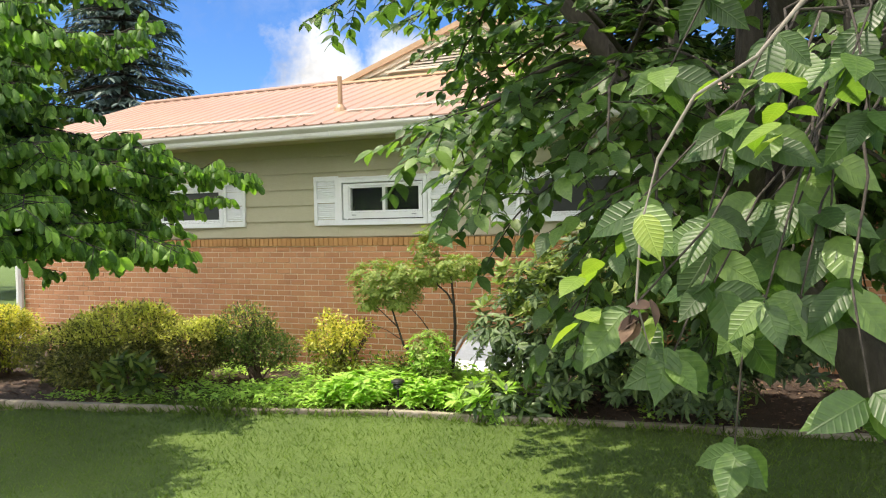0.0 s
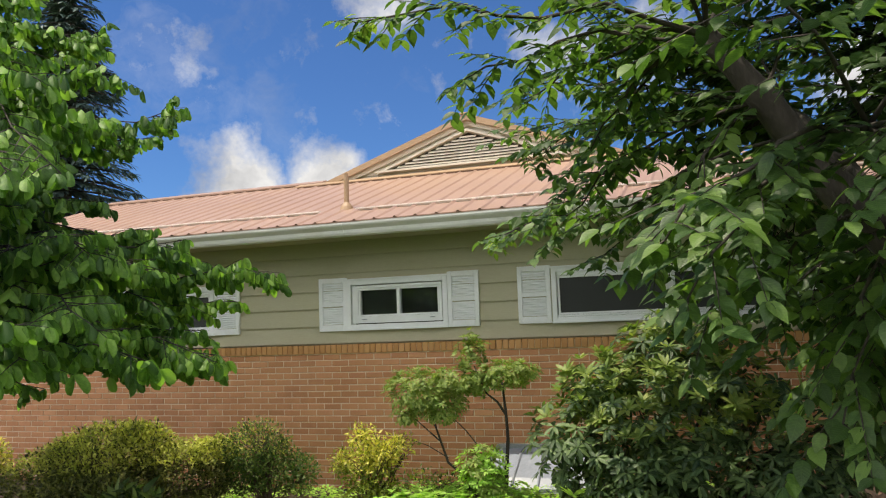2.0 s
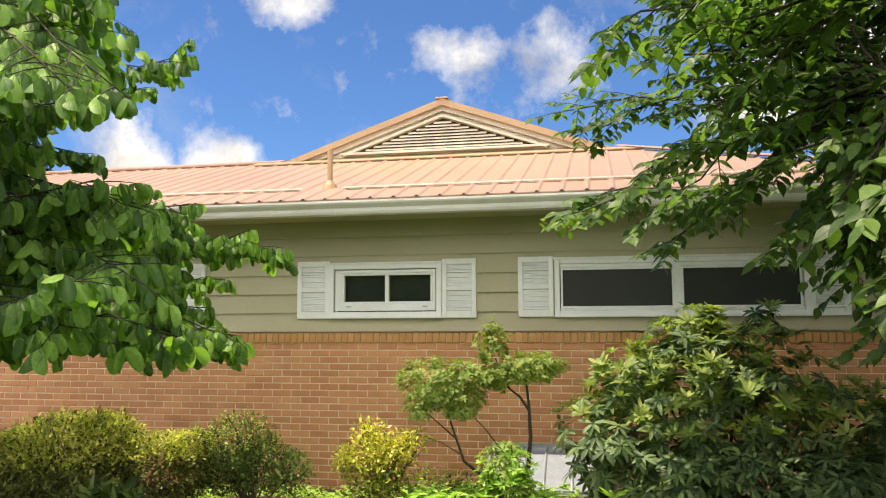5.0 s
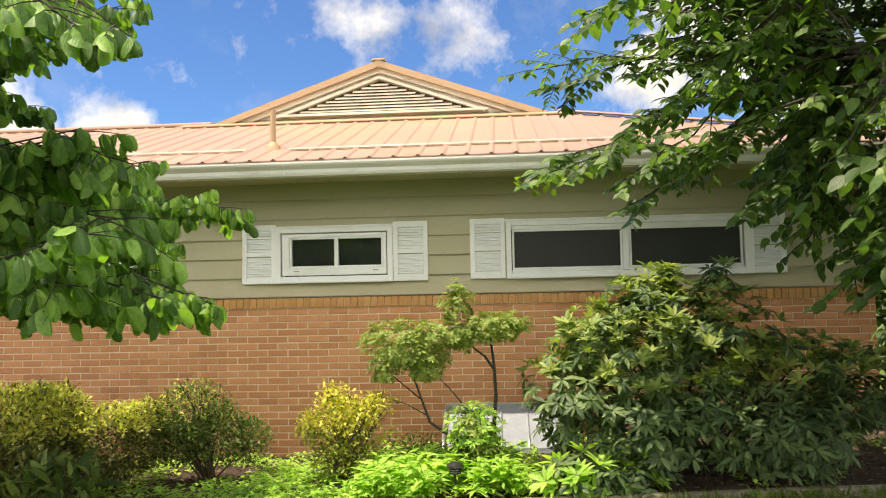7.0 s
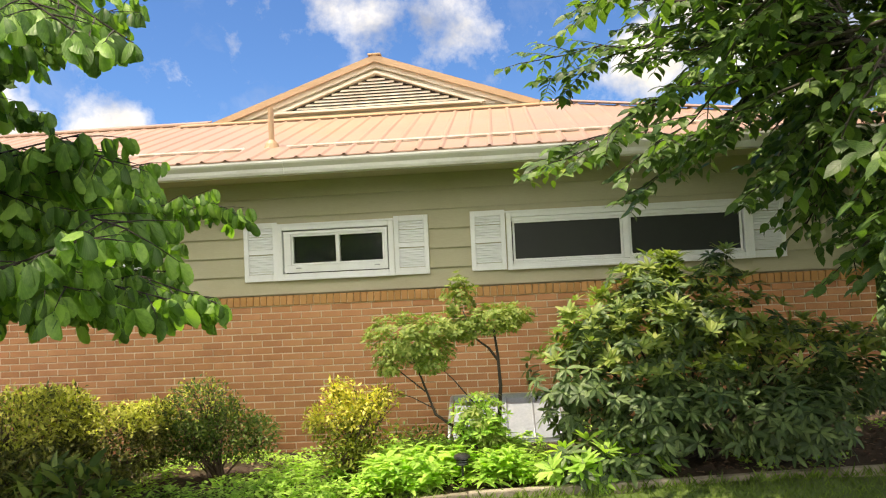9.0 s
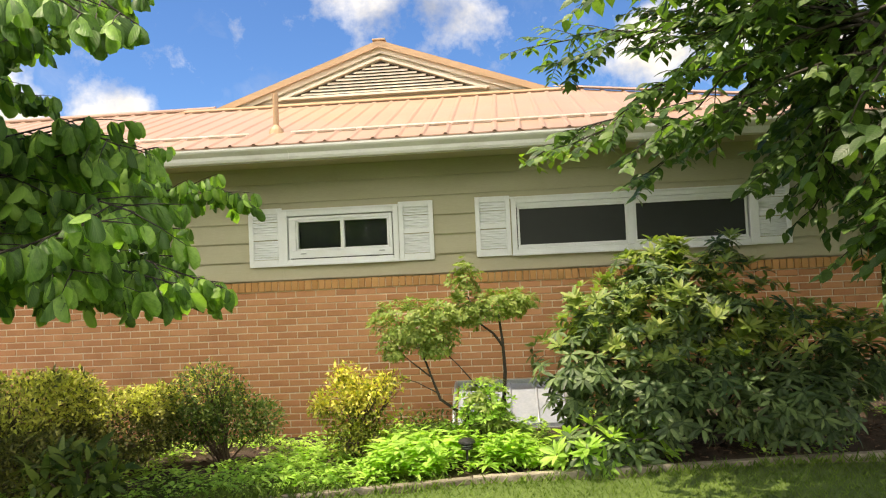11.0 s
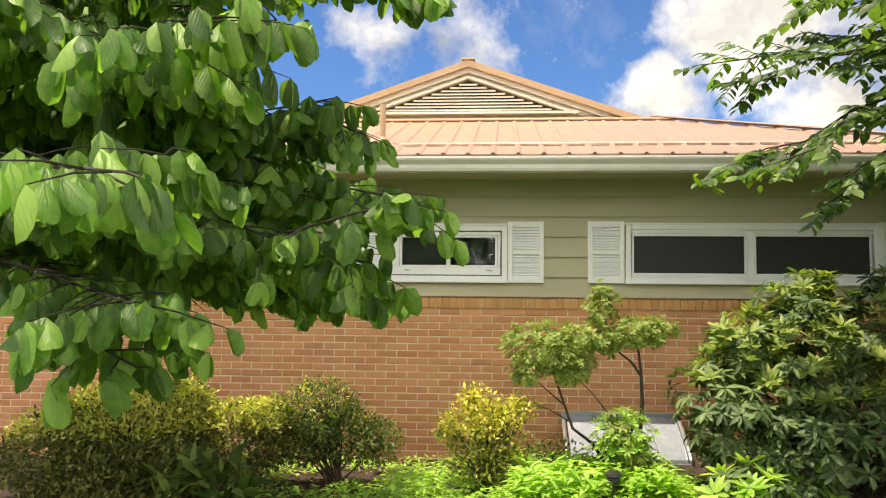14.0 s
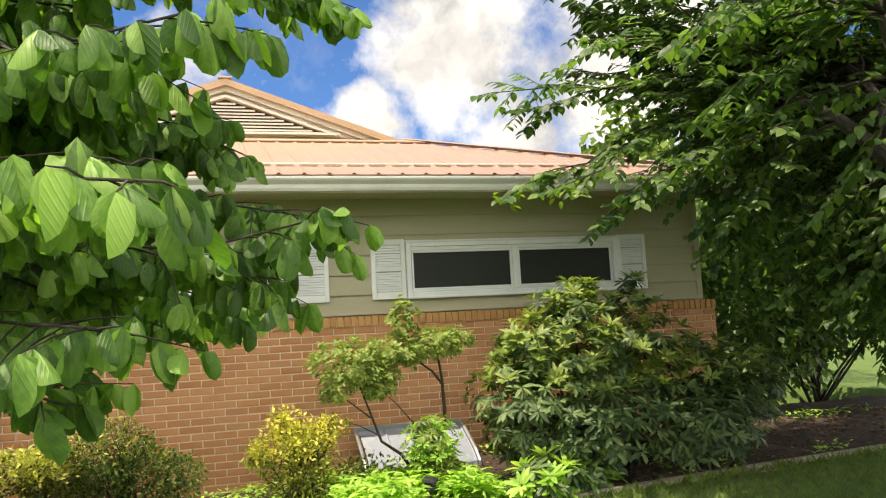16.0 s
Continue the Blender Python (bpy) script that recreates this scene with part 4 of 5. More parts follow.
TIPS += [(-5.67, 2.62, 1.63), (-6.1, 2.03, 2.0), (-6.14, 1.75, 1.56), (-6.43, 2.43, 1.12), (-5.92, 2.3, 2.07), (-5.87, 2.88, 1.45), (-6.07, 3.32, 2.13), (-5.95, 4.54, 1.36), (-6.16, 4.23, 1.08), (-7.85, 6.4, 1.05), (-6.48, 4.44, 2.06), (-6.3, 2.1, 1.3)]
for tip in TIPS:
    t = Vector(tip)
    z0 = max(1.45, min(3.9, t.z * 0.8 + 0.35))
    spray(wood, lv, (-8.68, 4.1, z0), t, rd, 0.010, 0.34, 0.32, 0.052, 0.055, 1.7, 0.35, 0.10, 0.92, crook=0.06, face=0.3)
for tip, lift in (((-5.6, 2.82, 2.34), 3.7), ((-5.7, 2.6, 2.32), 3.6), ((-5.85, 2.7, 2.45), 3.8), ((-6.0, 2.4, 2.3), 3.5)):
    spray(wood, lv, (-8.6, 4.1, lift), tip, rd, 0.010, 0.62, 0.26, 0.05, 0.055, 1.2, 0.3, 0.25, 0.92, crook=0.05, face=0.3)
for i in range(74):
    z = rd.uniform(1.6, 3.1) if i % 3 else rd.uniform(2.8, 4.9)
    az = rd.gauss(-0.25, 1.05)
    r = float(np.interp(z, [1.0, 1.4, 1.9, 2.4, 2.7, 3.3, 4.2, 5.0], [1.9, 2.4, 2.7, 2.35, 1.6, 1.6, 1.4, 0.9])) * rd.uniform(0.5, 1.0)
    spray(wood, lv, (-8.65, 4.12, max(1.5, z * 0.75 + 0.3)), (-8.65 + r * math.cos(az), 4.1 + r * math.sin(az), z), rd, 0.009, 0.28, 0.34, 0.066, 0.06, 1.7, 0.35, 0.10, 0.92, crook=0.08, face=0.3)
# rear sprays added so that the crown's shadow falls on the hedge
for i in range(20):
    z, az = rd.uniform(2.3, 4.4), rd.uniform(0.7, 2.6)
    r = rd.uniform(0.7, 1.75)
    spray(wood, lv, (-8.65, 4.12, z * 0.75 + 0.3), (-8.75 + r * math.cos(az), 4.1 + r * math.sin(az), z), rd, 0.009, 0.28, 0.36, 0.066, 0.06, 1.2, 0.35, 0.10, 0.95, crook=0.08)
finish_tree(dog, wood, lv, DOGWOOD, M_DOGWOOD, (-5.9, 2.8, 1.6), hem=(-6.75, 1.36, 5.4))

# cherry with long arching branches
rc = random.Random(23)
cherry = empty("cherry_tree", -0.72, 3.8, -0.1, "cherry tree with arching branches of pointed dark green leaves", "tree")
leaning = [Vector(v) for v in ((-0.72, 3.8, -0.15), (-0.9, 3.78, 0.4), (-1.25, 3.75, 0.95), (-1.72, 3.73, 1.45), (-1.9, 3.72, 1.82), (-2.19, 3.67, 2.16), (-2.4, 3.57, 2.49), (-2.62, 3.46, 2.78))]
obj("trunk", *tube_data(leaning, [0.17, 0.14, 0.12, 0.11, 0.095, 0.08, 0.065, 0.045], 12), M_BARK, cherry, "dark rough leaning trunk", True)
CHERRY_GAPS = [(-1.82, 5.91, 0.72, 0.85), (-1.98, 5.05, 0.75, 0.6), (-2.48, 6.63, 1.73, 0.6), (-0.92, 5.7, 0.88, 0.3), (-2.57, 5.85, 1.15, 0.6), (-2.44, 4.82, 1.23, 0.15)]
wood, lv = Wood(), Leaves(2, CHERRY_GAPS)
FORK = (-1.7, 3.73, 1.42)
BOUGHS = [(FORK, (-2.2, 4.7, 2.7)), (FORK, (-1.4, 2.6, 3.2)), (FORK, (-0.6, 4.4, 3.9)), (FORK, (0.5, 3.4, 3.3)), (FORK, (-2.1, 3.0, 2.2)), (FORK, (-1.6, 3.9, 4.3)), (FORK, (-1.0, 5.4, 3.2))]
joints = leaning[5:]
for a, b in BOUGHS:
    pts = bend(a, b, 0.12, 7, rc)
    obj("bough", *tube_data(pts, [0.085 - 0.008 * i for i in range(8)], 8), M_BARK, cherry)
    joints += pts[2:]
TIPS = [(-4.2, 3.2, 3.0), (-3.98, 4.74, 2.08), (-4.08, 5.3, 2.13), (-4.05, 5.6, 2.95), (-3.95, 5.45, 2.78), (-3.75, 3.35, 2.68), (-2.8, 2.4, 1.78), (-2.6, 2.75, 1.75), (-2.75, 2.6, 1.6), (-2.4, 4.8, 1.25), (-2.5, 3.8, 1.42), (-2.8, 3.1, 1.55),
        (-2.25, 5.6, 2.2), (-3.4, 5.3, 1.95), (-3.6, 4.5, 2.0), (-3.0, 5.1, 2.2), (-3.2, 4.2, 2.45), (-3.3, 3.85, 2.9), (-3.55, 3.95, 2.72), (-3.2, 3.8, 2.4), (-2.9, 4.6, 1.8), (-3.75, 4.6, 3.0), (-3.4, 4.9, 2.7)]


def nearest_joint(t):
    return min(joints, key=lambda j: (j - t).length + 0.8 * max(0, t.z - j.z - 0.5))


for tip in TIPS:
    t = Vector(tip)
    spray(wood, lv, nearest_joint(t), t, rc, 0.012, 0.15, 0.36, 0.07, 0.052, 0.26, 0.3, 0.10, 0.84, face=0.35)
made = 0
while made < 255:
    z = rc.uniform(1.1, 5.8)
    az = rc.uniform(0, 2 * math.pi)
    r = float(np.interp(z, [1.0, 1.5, 2.2, 3.0, 4.2, 5.8], [1.7, 2.2, 2.7, 2.9, 2.7, 1.2])) * rc.uniform(0.45, 1.0)
    t = Vector((-0.95 + r * math.cos(az), 3.65 + r * math.sin(az), z))
    if t.y < 1.9 or (t.x < -2.3 and z < 1.45):
        continue
    made += 1
    spray(wood, lv, nearest_joint(t), t, rc, 0.010, 0.12, 0.40, 0.075, 0.056, 0.3, 0.4, 0.08, 0.86, face=0.35)
for i in range(95):
    t = Vector((rc.uniform(-2.4, 0.6), rc.uniform(5.0, 6.95), rc.uniform(1.5, 4.6)))
    spray(wood, lv, nearest_joint(t), t, rc, 0.010, 0.15, 0.40, 0.08, 0.06, 0.3, 0.4, 0.08, 0.86, face=0.35)
# the second box hangs overhead out of view, added to shade the lawn
for low, high, count in (((-3.7, 5.0, 3.05), (-2.3, 6.3, 4.5), 30), ((-1.2, 0.9, 3.3), (2.2, 3.2, 4.6), 34)):
    for i in range(count):
        t = Vector([rc.uniform(p, q) for p, q in zip(low, high)])
        spray(wood, lv, nearest_joint(t), t, rc, 0.010, 0.2, 0.40, 0.08, 0.06, 0.3, 0.4, 0.08, 0.9, face=0.3)
# extra crown right and behind, mostly unseen, added to block sky and sun
for i in range(90):
    t = Vector((rc.uniform(-0.6, 2.7), rc.uniform(4.3, 8.0), rc.uniform(2.2, 5.0)))
    spray(wood, lv, nearest_joint(t), t, rc, 0.010, 0.2, 0.45, 0.09, 0.07, 0.3, 0.4, 0.08, 1.15)
for i in range(26):
    t = Vector((rc.uniform(-2.25, -0.9), rc.uniform(4.0, 5.9), rc.uniform(0.75, 1.6)))
    spray(wood, lv, nearest_joint(t), t, rc, 0.009, 0.3, 0.40, 0.075, 0.056, 0.5, 0.5, 0.08, 0.84)
# branches that hang close to the start of the walk
NODES = [(-1.507, 1.32, 1.697), (-1.72, 1.185, 1.582), (-1.73, 1.129, 1.388), (-1.606, 1.319, 1.427), (-1.515, 1.25, 1.398), (-1.457, 1.331, 1.4), (-1.406, 1.414, 1.508), (-1.374, 1.33, 1.823),
         (-1.343, 1.341, 1.734), (-1.669, 1.231, 1.304), (-1.619, 1.373, 1.562), (-1.356, 1.152, 1.26), (-1.58, 1.428, 1.091), (-1.698, 1.403, 1.849), (-1.494, 1.427, 1.48), (-1.563, 1.263, 1.737)]
for node in NODES:
    c = Vector(node)
    root = Vector((-1.25 + rc.uniform(-0.15, 0.15), 2.1 + rc.uniform(-0.2, 0.2), max(2.0, c.z + 0.55)))
    wood.add(bend((-1.3, 2.7, 3.0), root, 0.05, 4, rc), [0.008] * 5, 5)
    twig = bend(root, c, 0.10, 6, rc)
    wood.add(twig, [0.005 - 0.0005 * k for k in range(7)], 5)
    for at, count in ((c, 5), (twig[5], 3)):
        turn0 = rc.uniform(0, 6.28)
        for k in range(count):
            turn = turn0 + 2.4 * k
            lv.add(at + Vector((rc.uniform(-0.012, 0.012), 0, rc.uniform(-0.02, 0.01))), (math.cos(turn), math.sin(turn) * 0.7 - 0.15, -rc.uniform(0.25, 1.3)),
                   (rc.uniform(-0.5, 0.5), rc.uniform(-1.6, -0.5), rc.uniform(0.4, 1.0)), rc.uniform(0.75, 1.08))
obj("bare_branch", *tube_data([(-1.35, 2.2, 2.5), (-1.4, 1.6, 2.15), (-1.451, 1.30, 1.93), (-1.522, 1.218, 1.826), (-1.62, 1.17, 1.76), (-1.675, 1.123, 1.653), (-1.701, 1.102, 1.539), (-1.706, 1.074, 1.417), (-1.683, 1.067, 1.334)],
                              [0.008, 0.006, 0.0045, 0.0038, 0.0033, 0.0028, 0.0025, 0.0022, 0.0014], 7), M_PALE_TWIG, cherry, "pale bare twig arching down", True)
dry = Leaves(5)
for k in range(9):
    dry.add((-1.70 + rc.uniform(-0.02, 0.02), 1.075, 1.40 + rc.uniform(-0.03, 0.02)), (rc.uniform(-1, 1), rc.uniform(-1, 1), rc.uniform(-1.2, 0.1)), (rc.uniform(-1, 1), rc.uniform(-1, 1), 0.5), rc.uniform(0.25, 0.45))
scatter("dry_tuft", CHERRY, *dry.arrays(), M_CHIP, cherry, "withered brown leaf tuft")
finish_tree(cherry, wood, lv, CHERRY, M_CHERRY, (-1.6, 1.2, 1.5))
lime = Leaves(3)
for c, n in (((-1.55, 1.2, 1.74), 9), ((-1.76, 1.11, 1.40), 5), ((-4.1, 5.35, 2.1), 14), ((-4.15, 3.2, 2.98), 8), ((-3.95, 4.7, 2.05), 10), ((-1.75, 1.13, 1.52), 4)):
    for i in range(n):
        p = Vector(c) + Vector((rc.uniform(-0.09, 0.09), rc.uniform(-0.09, 0.09), rc.uniform(-0.06, 0.06)))
        lime.add(p, (rc.uniform(-1, 1), rc.uniform(-1, 1), rc.uniform(-0.9, 0.1)), (rc.uniform(-0.4, 0.4), rc.uniform(-0.4, 0.4), 1), rc.uniform(0.45, 0.75))
scatter("young_foliage", CHERRY, *lime.arrays(), M_LIME, cherry, "yellow-green young leaves")


def blob_points(rng, blobs, n, depth=0.25):
    """Points in the outer layer of a union of ellipsoids, with the outward direction."""
    blobs = np.array(blobs, float)
    area = (blobs[:, 3] * blobs[:, 4] + blobs[:, 4] * blobs[:, 5] + blobs[:, 3] * blobs[:, 5])
    pick = rng.choice(len(blobs), n, p=area / area.sum())
    d = rng.normal(size=(n, 3))
    d /= np.linalg.norm(d, axis=1, keepdims=True)
    r = 1 - np.abs(rng.normal(0, depth, n))[:, None] + 0.05 * rng.normal(size=(n, 1))
    p = blobs[pick, :3] + d * r * blobs[pick, 3:]
    keep = p[:, 2] > -0.02
    return p[keep], d[keep]


def shrub(name, base, blobs, n, shape, mat, size, label, seed, stems=9, category="shrub", droop=0.2, depth=0.25, stem_r=0.01, new_mat=None, new_from=0.75, new_share=0.5, spread=0.9, group=""):
    rng, rr = np.random.default_rng(seed), random.Random(seed)
    s = empty(name, *base, label, category, group)
    p, d = blob_points(rng, blobs, n, depth)
    w = Wood()
    for i in range(stems):
        q = p[rr.randrange(len(p))]
        q = Vector(base).lerp(Vector(q), 0.93)
        pts = bend((base[0] + rr.uniform(-0.06, 0.06), base[1] + rr.uniform(-0.06, 0.06), base[2] - 0.03), q, 0.05, 5, rr)
        w.add(pts, [stem_r * (1 - 0.15 * k) for k in range(6)], 5)
        for e in range(3):
            q2 = p[np.argmin(np.linalg.norm(p - np.array(q + Vector((rr.uniform(-0.2, 0.2), rr.uniform(-0.2, 0.2), rr.uniform(-0.1, 0.2)))), axis=1))]
            w.add([pts[3], pts[3].lerp(Vector(q2), 0.5) + Vector((0, 0, 0.02)), q2], [stem_r * 0.5, stem_r * 0.35, stem_r * 0.2], 4)
    w.make("stemwork", M_TWIG, s)
    d2 = d * 0.6 + rng.normal(0, spread * 0.6, d.shape) + np.array([0, 0, 0.25 - droop])
    up = np.array([0, 0, 1.0]) + rng.normal(0, 0.45, d.shape) + d * 0.5
    sz = size * rng.uniform(0.6, 1.2, len(p))
    # upper leaves take new_mat: young growth, on hedge and boxwood also painted sunlight
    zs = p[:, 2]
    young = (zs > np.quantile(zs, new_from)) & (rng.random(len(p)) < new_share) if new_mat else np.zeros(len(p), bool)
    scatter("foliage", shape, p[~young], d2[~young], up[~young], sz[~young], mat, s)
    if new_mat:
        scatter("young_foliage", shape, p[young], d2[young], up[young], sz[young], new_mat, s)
    return s


def rhododendron(name, base, blobs, whorls, label, seed, size=1.0, stems=14, new_share=0.35, category="shrub", stem_paths=(), singles=300, mat=None, new_mat=None, leaves_each=(7, 11), shape=None):
    """Long leaves in whorls at the ends of woody stems."""
    shape = shape or RHODO
    rng, rr = np.random.default_rng(seed), random.Random(seed)
    s = empty(name, *base, label, category)
    p, d = blob_points(rng, blobs, whorls, 0.22)
    w = Wood()
    for i in range(stems):
        q = Vector(base).lerp(Vector(p[rr.randrange(len(p))]), 0.9)
        w.add(bend((base[0] + rr.uniform(-0.15, 0.15), base[1] + rr.uniform(-0.1, 0.1), base[2] - 0.04), q, 0.1, 6, rr), [0.018 - 0.0022 * k for k in range(7)], 6)
    for path, r in stem_paths:
        obj("stem", *tube_data(path, [r * (1 - 0.6 * k / (len(path) - 1)) for k in range(len(path))], 7), M_BARK, s, smooth=True)
    if w.v:
        w.make("stemwork", M_BARK, s)
    old, young = Leaves(seed), Leaves(seed)
    ztop = np.quantile(p[:, 2], 0.55)
    for c, o in zip(p, d):
        axis = Vector(o) * 0.7 + Vector((0, 0, 0.75)) + Vector((rr.uniform(-0.3, 0.3), rr.uniform(-0.3, 0.3), 0))
        axis.normalize()
        a = axis.cross(Vector((0.3, 0.8, 0.1))).normalized()
        b = axis.cross(a)
        k = rr.randint(*leaves_each)
        fresh = c[2] > ztop - 0.1 and rr.random() < new_share
        ph = rr.uniform(0, 6.28)
        for j in range(k):
            t = ph + 2 * math.pi * j / k + rr.uniform(-0.25, 0.25)
            lift = rr.uniform(0.45, 1.0) if fresh else rr.uniform(-0.35, 0.35)
            dd = a * math.cos(t) + b * math.sin(t) + axis * lift
            (young if fresh else old).add(Vector(c) + dd * 0.008, dd, axis, size * rr.uniform(0.7, 1.15))
    if young.p:
        scatter("young_foliage", shape, *young.arrays(), new_mat or M_RHODO_NEW, s, "pale fresh leaf whorls")
    q, dd, uu, ss = old.arrays()
    order = np.argsort(q[:, 1])
    pick, rest = order[:singles], order[singles:]
    scatter("foliage", shape, q[rest], dd[rest], uu[rest], ss[rest], mat or M_RHODO, s)
    if singles:
        single_leaves(s, [leaf_mesh("leaf", shape, mat or M_RHODO)], q[pick], dd[pick], uu[pick], ss[pick])
    return s


rhododendron("large_rhododendron", (-2.95, 6.35, 0.0),
             [(-3.15, 6.4, 0.75, 0.80, 0.65, 0.62), (-3.05, 6.55, 1.15, 0.55, 0.5, 0.42), (-3.75, 6.2, 0.62, 0.4, 0.45, 0.42), (-2.55, 6.4, 1.0, 0.45, 0.45, 0.42), (-2.05, 6.4, 0.65, 0.55, 0.5, 0.42),
              (-1.55, 6.45, 0.62, 0.42, 0.42, 0.36), (-3.0, 5.95, 0.45, 0.75, 0.38, 0.38), (-2.2, 6.0, 0.35, 0.6, 0.35, 0.3), (-3.1, 6.6, 1.42, 0.22, 0.22, 0.22), (-2.6, 6.45, 1.42, 0.14, 0.16, 0.2), (-3.6, 6.35, 1.0, 0.35, 0.35, 0.3)],
             1350, "large rounded rhododendron with whorls of dark leathery leaves", 31, 0.9, 18, 0.45)
rhododendron("low_rhododendron", (-3.75, 5.72, -0.03), [(-3.75, 5.72, 0.1, 0.32, 0.2, 0.16), (-3.4, 5.78, 0.1, 0.25, 0.18, 0.14)], 60, "low rhododendron shoots with bright long leaves beside the edging", 33, 1.15, 4, 0.45, singles=60, mat=M_RHODO, new_mat=M_COVER)
rhododendron("leggy_rhododendron", (-4.5, 6.33, -0.02),
             [(-5.12, 6.28, 1.02, 0.30, 0.28, 0.18), (-4.92, 6.3, 0.88, 0.24, 0.25, 0.14), (-5.22, 6.28, 0.84, 0.14, 0.2, 0.12), (-4.78, 6.32, 1.08, 0.22, 0.24, 0.13), (-4.4, 6.34, 1.12, 0.24, 0.22, 0.12), (-4.22, 6.35, 1.14, 0.15, 0.2, 0.10),
              (-4.64, 6.33, 1.32, 0.13, 0.14, 0.16), (-4.6, 6.33, 1.05, 0.2, 0.2, 0.10)],
             900, "leggy rhododendron with bare crooked stems and small leaf clouds", 35, 0.37, 0, 0.6, "shrub",
             [(((-4.44, 6.32, -0.05), (-4.38, 6.32, 0.25), (-4.35, 6.32, 0.6), (-4.36, 6.32, 0.84), (-4.385, 6.33, 1.06)), 0.021), (((-4.36, 6.32, 0.80), (-4.43, 6.33, 0.90), (-4.52, 6.33, 0.97), (-4.62, 6.33, 1.2)), 0.012),
              (((-4.5, 6.32, -0.05), (-4.72, 6.3, 0.29), (-4.87, 6.3, 0.40), (-4.95, 6.3, 0.63), (-5.03, 6.3, 0.86)), 0.016), (((-4.94, 6.3, 0.58), (-5.06, 6.3, 0.68), (-5.2, 6.29, 0.8)), 0.007), (((-4.55, 6.35, 0.45), (-4.72, 6.35, 0.66), (-4.86, 6.33, 0.80)), 0.006), (((-4.87, 6.3, 0.44), (-5.05, 6.3, 0.54), (-5.25, 6.3, 0.6)), 0.005)],
             singles=0, leaves_each=(6, 9), mat=M_RHODO_NEW, shape=leaf_shape(0.11, 0.05, 0.3, 0.2, (0, 0.2, 0.55, 0.85, 1.0), (0, 0.7, 1.0, 0.65, 0.0)))
rhododendron("young_rhododendron", (-4.5, 6.12, -0.02), [(-4.52, 6.12, 0.40, 0.21, 0.18, 0.2), (-4.48, 6.12, 0.2, 0.19, 0.17, 0.2)], 230, "compact young green rhododendron before the window well cover", 37, 0.5, 6, 0.6, singles=0, mat=M_RHODO_NEW, new_mat=M_COVER)
shrub("golden_azalea", (-5.55, 6.2, -0.06), [(-5.55, 6.18, 0.40, 0.32, 0.28, 0.24), (-5.27, 6.2, 0.56, 0.15, 0.14, 0.11), (-5.6, 6.2, 0.62, 0.15, 0.14, 0.12), (-5.48, 6.15, 0.16, 0.3, 0.24, 0.18), (-5.8, 6.18, 0.40, 0.12, 0.14, 0.12), (-5.42, 6.2, 0.50, 0.2, 0.18, 0.14)], 4300, SMALL, M_SPIREA, 1.25,
      "golden yellow azalea, green below, in front of the brick wall", 41, 14, depth=0.6, new_mat=M_GOLD, new_from=0.40, new_share=0.8)
shrub("azalea_sprouts", (-5.15, 6.5, -0.08), [(-5.15, 6.5, 0.12, 0.3, 0.2, 0.2), (-4.95, 6.45, 0.15, 0.25, 0.2, 0.16)], 700, SMALL, M_BOX, 1.3, "low reddish green azalea sprouts in the bed", 43, 8, new_mat=M_SPIREA)
# chartreuse on a quarter of the top leaves stands for sunlight on them
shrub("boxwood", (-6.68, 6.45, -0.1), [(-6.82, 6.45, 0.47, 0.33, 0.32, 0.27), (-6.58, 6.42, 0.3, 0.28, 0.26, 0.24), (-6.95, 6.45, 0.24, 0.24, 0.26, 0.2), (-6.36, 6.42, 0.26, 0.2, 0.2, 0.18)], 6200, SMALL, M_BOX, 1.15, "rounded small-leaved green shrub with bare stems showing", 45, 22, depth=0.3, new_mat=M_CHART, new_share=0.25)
# dark olive foot and yellow tips: shade and sun set by leaf colour
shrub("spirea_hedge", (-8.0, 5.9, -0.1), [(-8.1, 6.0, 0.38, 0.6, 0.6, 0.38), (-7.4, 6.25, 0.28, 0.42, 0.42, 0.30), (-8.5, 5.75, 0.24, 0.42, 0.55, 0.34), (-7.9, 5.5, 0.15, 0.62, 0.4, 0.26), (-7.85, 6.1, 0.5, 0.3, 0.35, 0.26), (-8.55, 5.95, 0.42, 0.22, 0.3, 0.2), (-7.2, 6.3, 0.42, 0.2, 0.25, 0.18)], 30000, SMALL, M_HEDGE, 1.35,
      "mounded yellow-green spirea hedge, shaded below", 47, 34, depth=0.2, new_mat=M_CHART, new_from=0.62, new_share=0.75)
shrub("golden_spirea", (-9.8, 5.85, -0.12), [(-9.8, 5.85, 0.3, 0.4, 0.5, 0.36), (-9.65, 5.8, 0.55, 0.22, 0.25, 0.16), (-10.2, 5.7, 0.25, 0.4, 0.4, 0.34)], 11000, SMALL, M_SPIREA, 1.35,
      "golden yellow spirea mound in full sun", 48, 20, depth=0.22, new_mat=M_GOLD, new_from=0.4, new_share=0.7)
shrub("shade_perennial", (-7.3, 5.25, -0.03), [(-7.3, 5.25, 0.12, 0.36, 0.16, 0.17)], 210, COVER, M_BOX, 1.35, "dark green long-leaved perennial at the edging", 49, 4, "perennial", 0.0)

